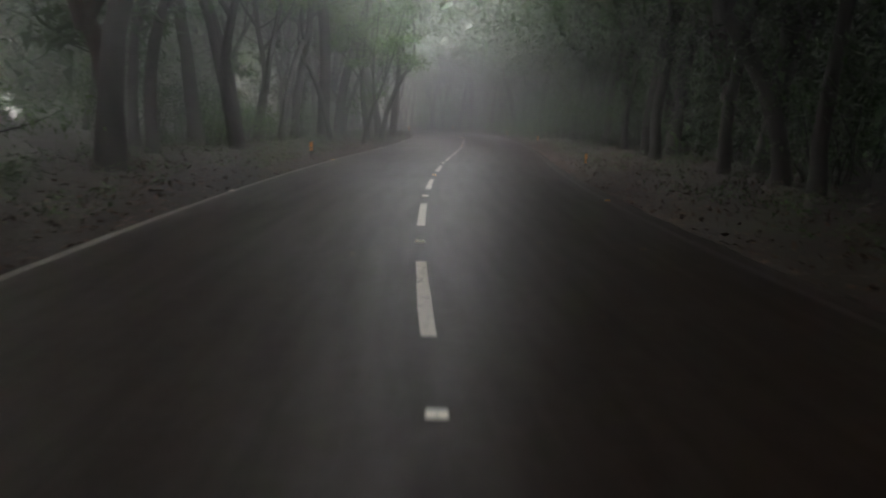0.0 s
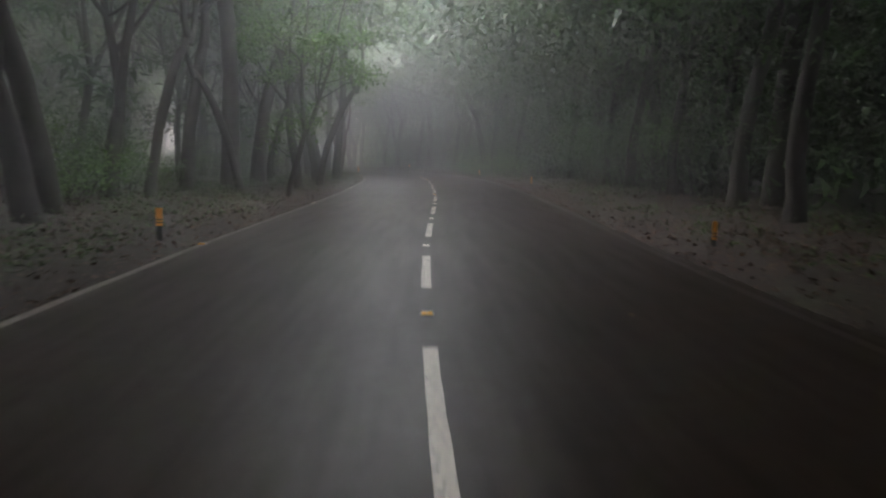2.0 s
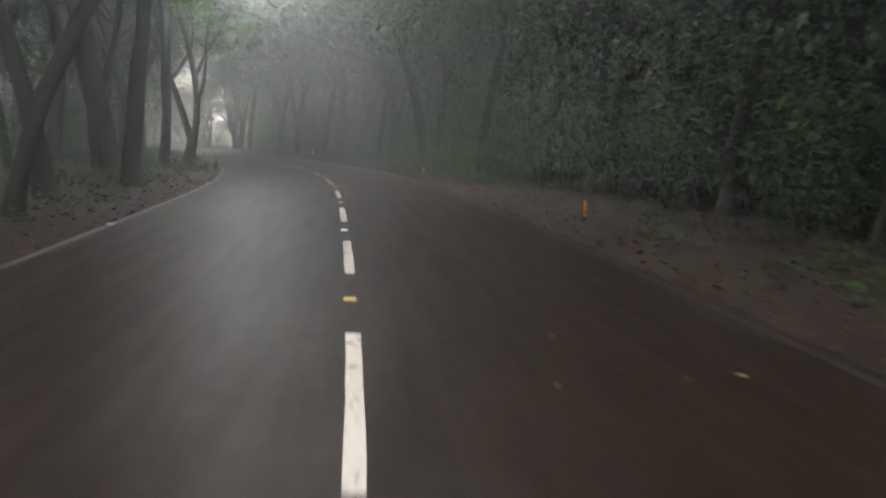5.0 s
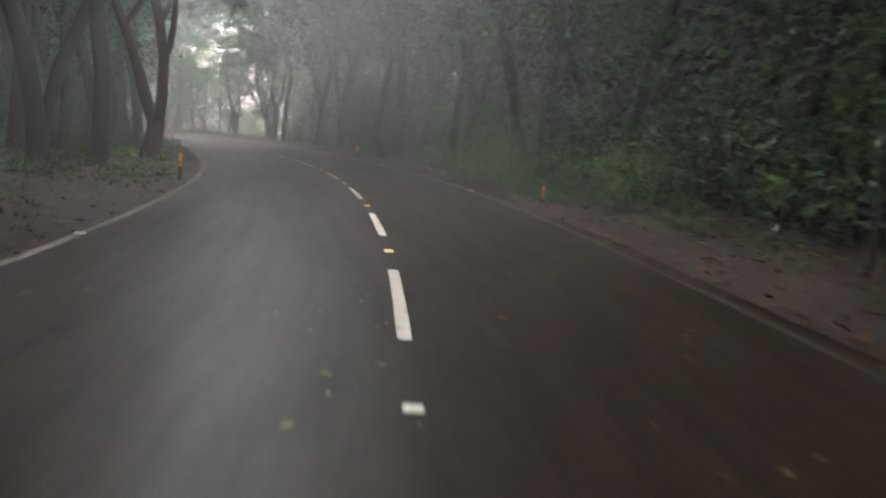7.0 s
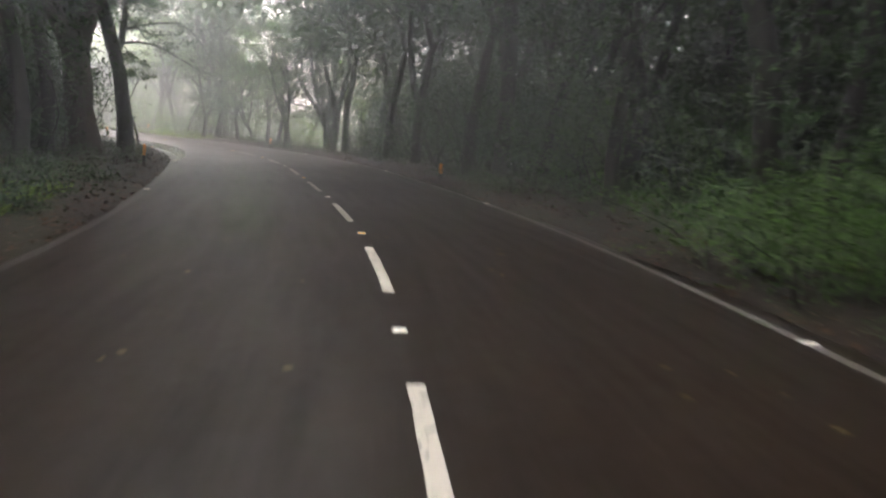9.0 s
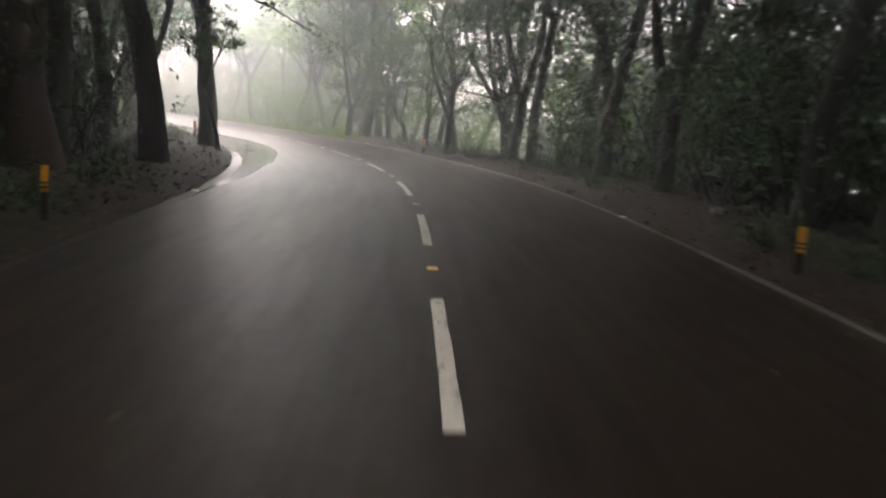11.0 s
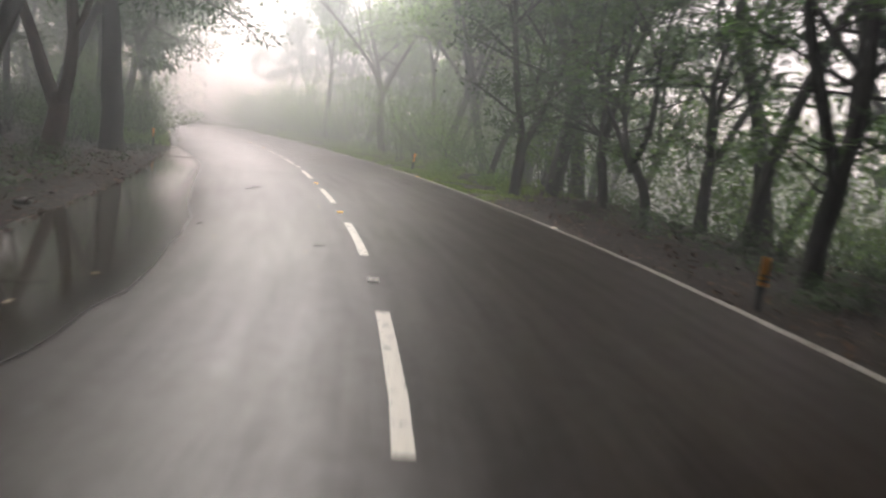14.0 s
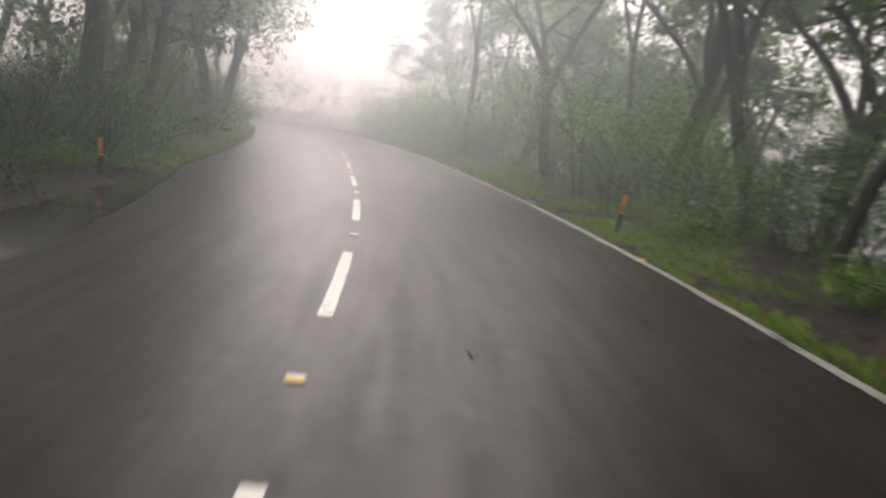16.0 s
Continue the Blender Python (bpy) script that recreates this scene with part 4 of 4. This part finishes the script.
for k, (s, d, r) in enumerate(((102.4, -3.95, 0.07), (108.0, -4.15, 0.08), (88.5, 5.4, 0.14), (13.0, -4.9, 0.06), (24.6, 5.2, 0.07), (38.0, 5.6, 0.1), (66.5, 4.5, 0.08), (120.5, -4.3, 0.07))):
    stone(s, d, (r * 1.3, r, r * 0.7), 40.0 * k, 3.0 + k, "small grey stone half sunk in the verge")


def far_wood(name, stretches, leaf, seed, label, low=0.0, size=0.95, clump=1):
    """Dense far foliage round the place, and leaf layers added for shade: (from, to, inner, outer, height, count) along
    the road.
    """
    g = np.random.default_rng(seed)
    points = []
    for lo, hi, inner, outer, top, count in stretches:
        s, d = g.uniform(lo, hi, count), g.uniform(inner, outer, count)
        x, y, _ = road_at(s, d)
        points.append(np.stack([x, y, floor_height(s, d) + low + (top - low) * g.random(count) ** 0.8], 1))
    points = np.concatenate(points)
    clumps = points[::clump]
    me = leaves_mesh(name, clumps, g.uniform(0.35, min(0.7 + 0.035 * clump, 1.2 if size > 0.4 else 0.75), len(clumps)) * (0.55 if size < 0.25 else 1.0), len(points), size, seed, corners=3)
    me.materials.append(leaf)
    tagged(new(name, me), label, "woodland", kind="stuff")


far_wood("woodland_left", [(-45, 104, -34, -19, 13, 34000), (104, 170, -34, -16, 12, 10000)], LEAVES[0], 91, "dark far woodland among the fog")
far_wood("woodland_right", [(-45, 70, 17, 31, 14, 30000), (70, 102, 13, 27, 13, 24000), (36, 98, 18, 26, 6, 12000), (102, 116, 15, 26, 8, 5200), (112, 165, 24, 36, 9, 2500)], LEAVES[0], 92, "dim far woodland on the falling slope")
far_wood("woodland_ahead", [(176, 212, -32, 32, 4.6, 9000)], LEAVES[1], 97, "faint treetops lost in white fog", 0.0, 0.6, 2)
# Unseen foliage that keeps sky light off whatever faces back along the road.
far_wood("woodland_behind", [(-74, -34, -24, 24, 14, 18000)], LEAVES[0], 93, "unseen dark foliage added behind the camera to shut out sky light")
far_wood("thicket", [(-20, 62, 8.6, 15, 9.5, 30000), (112, 142, 13.5, 20, 6, 3500), (-10, 72, 12, 20, 4.5, 9000), (82, 102, 12, 23, 7, 9000)], LEAVES[0], 96, "dense dark thicket under the trees", 0.0, 0.42, 12)
far_wood("overhang_bend", [(105, 122, -9.5, -4.8, 8.5, 9000), (116, 128, -6.5, -2.2, 7.0, 9000)], LEAVES[0], 99, "dark leaf sprays hanging over the puddle", 3.8, 0.22, 34)
far_wood("overhang_inner", [(68, 85, -8.5, -5.0, 6.5, 7000)], LEAVES[0], 83, "dark leaves drooping among the trunks of the inner bank", 2.2, 0.2, 24)
far_wood("overhang_far", [(134, 158, -9, -2.0, 8.5, 7000)], LEAVES[1], 86, "leafy boughs of the inner bank leaning over the road", 3.4, 0.3, 24)
far_wood("overhang_slope", [(92, 106, 6.4, 14.0, 7.2, 24000)], LEAVES[0], 85, "dark leafy boughs hanging at the top of the slope", 2.8, 0.22, 18)
far_wood("overhang_verge", [(40, 84, 5.3, 9.0, 6.4, 22000), (4, 40, 6.6, 9.5, 6.0, 9000)], LEAVES[0], 84, "dark leafy boughs drooping before the roadside trunks", 1.3, 0.2, 24)
far_wood("slope_brush", [(97, 124, 8.5, 15, 5.0, 7000), (98, 112, 13, 22, 7.5, 5000)], LEAVES[2], 87, "tangled saplings and leaves on the falling slope", 0.0, 0.2, 12)
far_wood("slope_scrub", [(109, 122, 5.8, 10.0, 2.4, 4200)], LEAVES[1], 82, "low leafy scrub between the slope's trunks", 0.0, 0.15, 12)
# Leaves out of view, added only to cut the sky light on the wood.
far_wood("canopy_top", [(-45, 100, 3.0, 30, 16, 26000), (-45, 98, 30, 46, 20, 12000), (-45, 98, -36, -13, 16, 10000)], LEAVES[0], 88, "large dark leaves added unseen above the wood for shade", 10.0, 1.5)
far_wood("overhang_lane", [(-12, 66, 1.8, 5.5, 9.5, 18000)], LEAVES[0], 89, "dark leafy boughs reaching over the road", 5.6, 0.3, 22)
far_wood("overhang", [(-12, 104, 4.0, 10.5, 8.8, 64000), (82, 101, -10.5, -5.0, 8.5, 7000)], LEAVES[0], 98, "dark leafy sprays hanging out over the verge", 4.6, 0.3, 20)
far_wood("woodland_edge", [(-60, 98, 25, 33, 16, 28000), (-60, 92, 33, 41, 19, 22000), (78, 104, 36, 46, 17, 9000), (-60, 100, -36, -27, 14, 12000)], LEAVES[0], 95, "dense dark wall of far forest", 0.0, 1.9)
# Added overhead, mostly out of view, to shade the road and its verges.
far_wood("leaf_canopy", [(-40, 102, 0.9, 26, 14, 78000), (-40, 76, -24, -4.6, 14, 30000), (40, 61, -4.8, 0.9, 13, 1000), (46, 76, -2.2, 2.4, 13, 900), (88, 110, -5.0, 0.9, 13, 700), (101, 126, 2.2, 9.5, 13, 4200), (-34, 26, -6, 3, 13, 10000), (-24, 30, -22, -4.6, 14, 12000), (74, 111, -24, -4.8, 13, 11000)], LEAVES[0], 94, "dark leaf layer added high over road and wood for shade", 7.6, 0.8, 14)


def build_fog(name, matrix, density, label, tint=(0.9, 0.955, 0.965, 1)):
    bm = bmesh.new()
    bmesh.ops.create_cube(bm, size=1.0, matrix=matrix)
    m = bpy.data.materials.new("hill_fog")
    m.use_nodes = True
    n, l = m.node_tree.nodes, m.node_tree.links
    n.clear()
    out, vol = n.new("ShaderNodeOutputMaterial"), n.new("ShaderNodeVolumeScatter")
    vol.inputs["Color"].default_value = tint
    vol.inputs["Density"].default_value = density
    vol.inputs["Anisotropy"].default_value = 0.7
    l.new(vol.outputs["Volume"], out.inputs["Volume"])
    tagged(part(name, bm, m, None), label, "fog", kind="structure")


build_fog("fog_bank", Matrix.Translation((-20, 85, 8)) @ Matrix.Diagonal((170, 300, 36, 1)), FOG_DENSITY, "thin grey hill fog hanging in the forest")
build_fog("fog_lane", Matrix.Translation((-49, 30, 8)) @ Matrix.Diagonal((105, 176, 35, 1)), 0.0055, "grey hill fog drifting along the road")
x, y, h = road_at(118.0, 0.0)
build_fog("fog_drift", pose(float(x), float(y), 7.6, 0, 0, math.degrees(float(h))) @ Matrix.Translation((0, 60, 0)) @ Matrix.Diagonal((96, 120, 34, 1)), 0.024, "thicker white fog drifting over the bend", (0.885, 0.955, 0.955, 1))
x, y, h = road_at(112.0, 0.0)
build_fog("fog_valley", pose(float(x), float(y), 6.0, 0, 0, math.degrees(float(h))) @ Matrix.Translation((29, 2, 0)) @ Matrix.Diagonal((36, 46, 36, 1)), 0.03, "white fog filling the valley below the road", (0.885, 0.955, 0.955, 1))
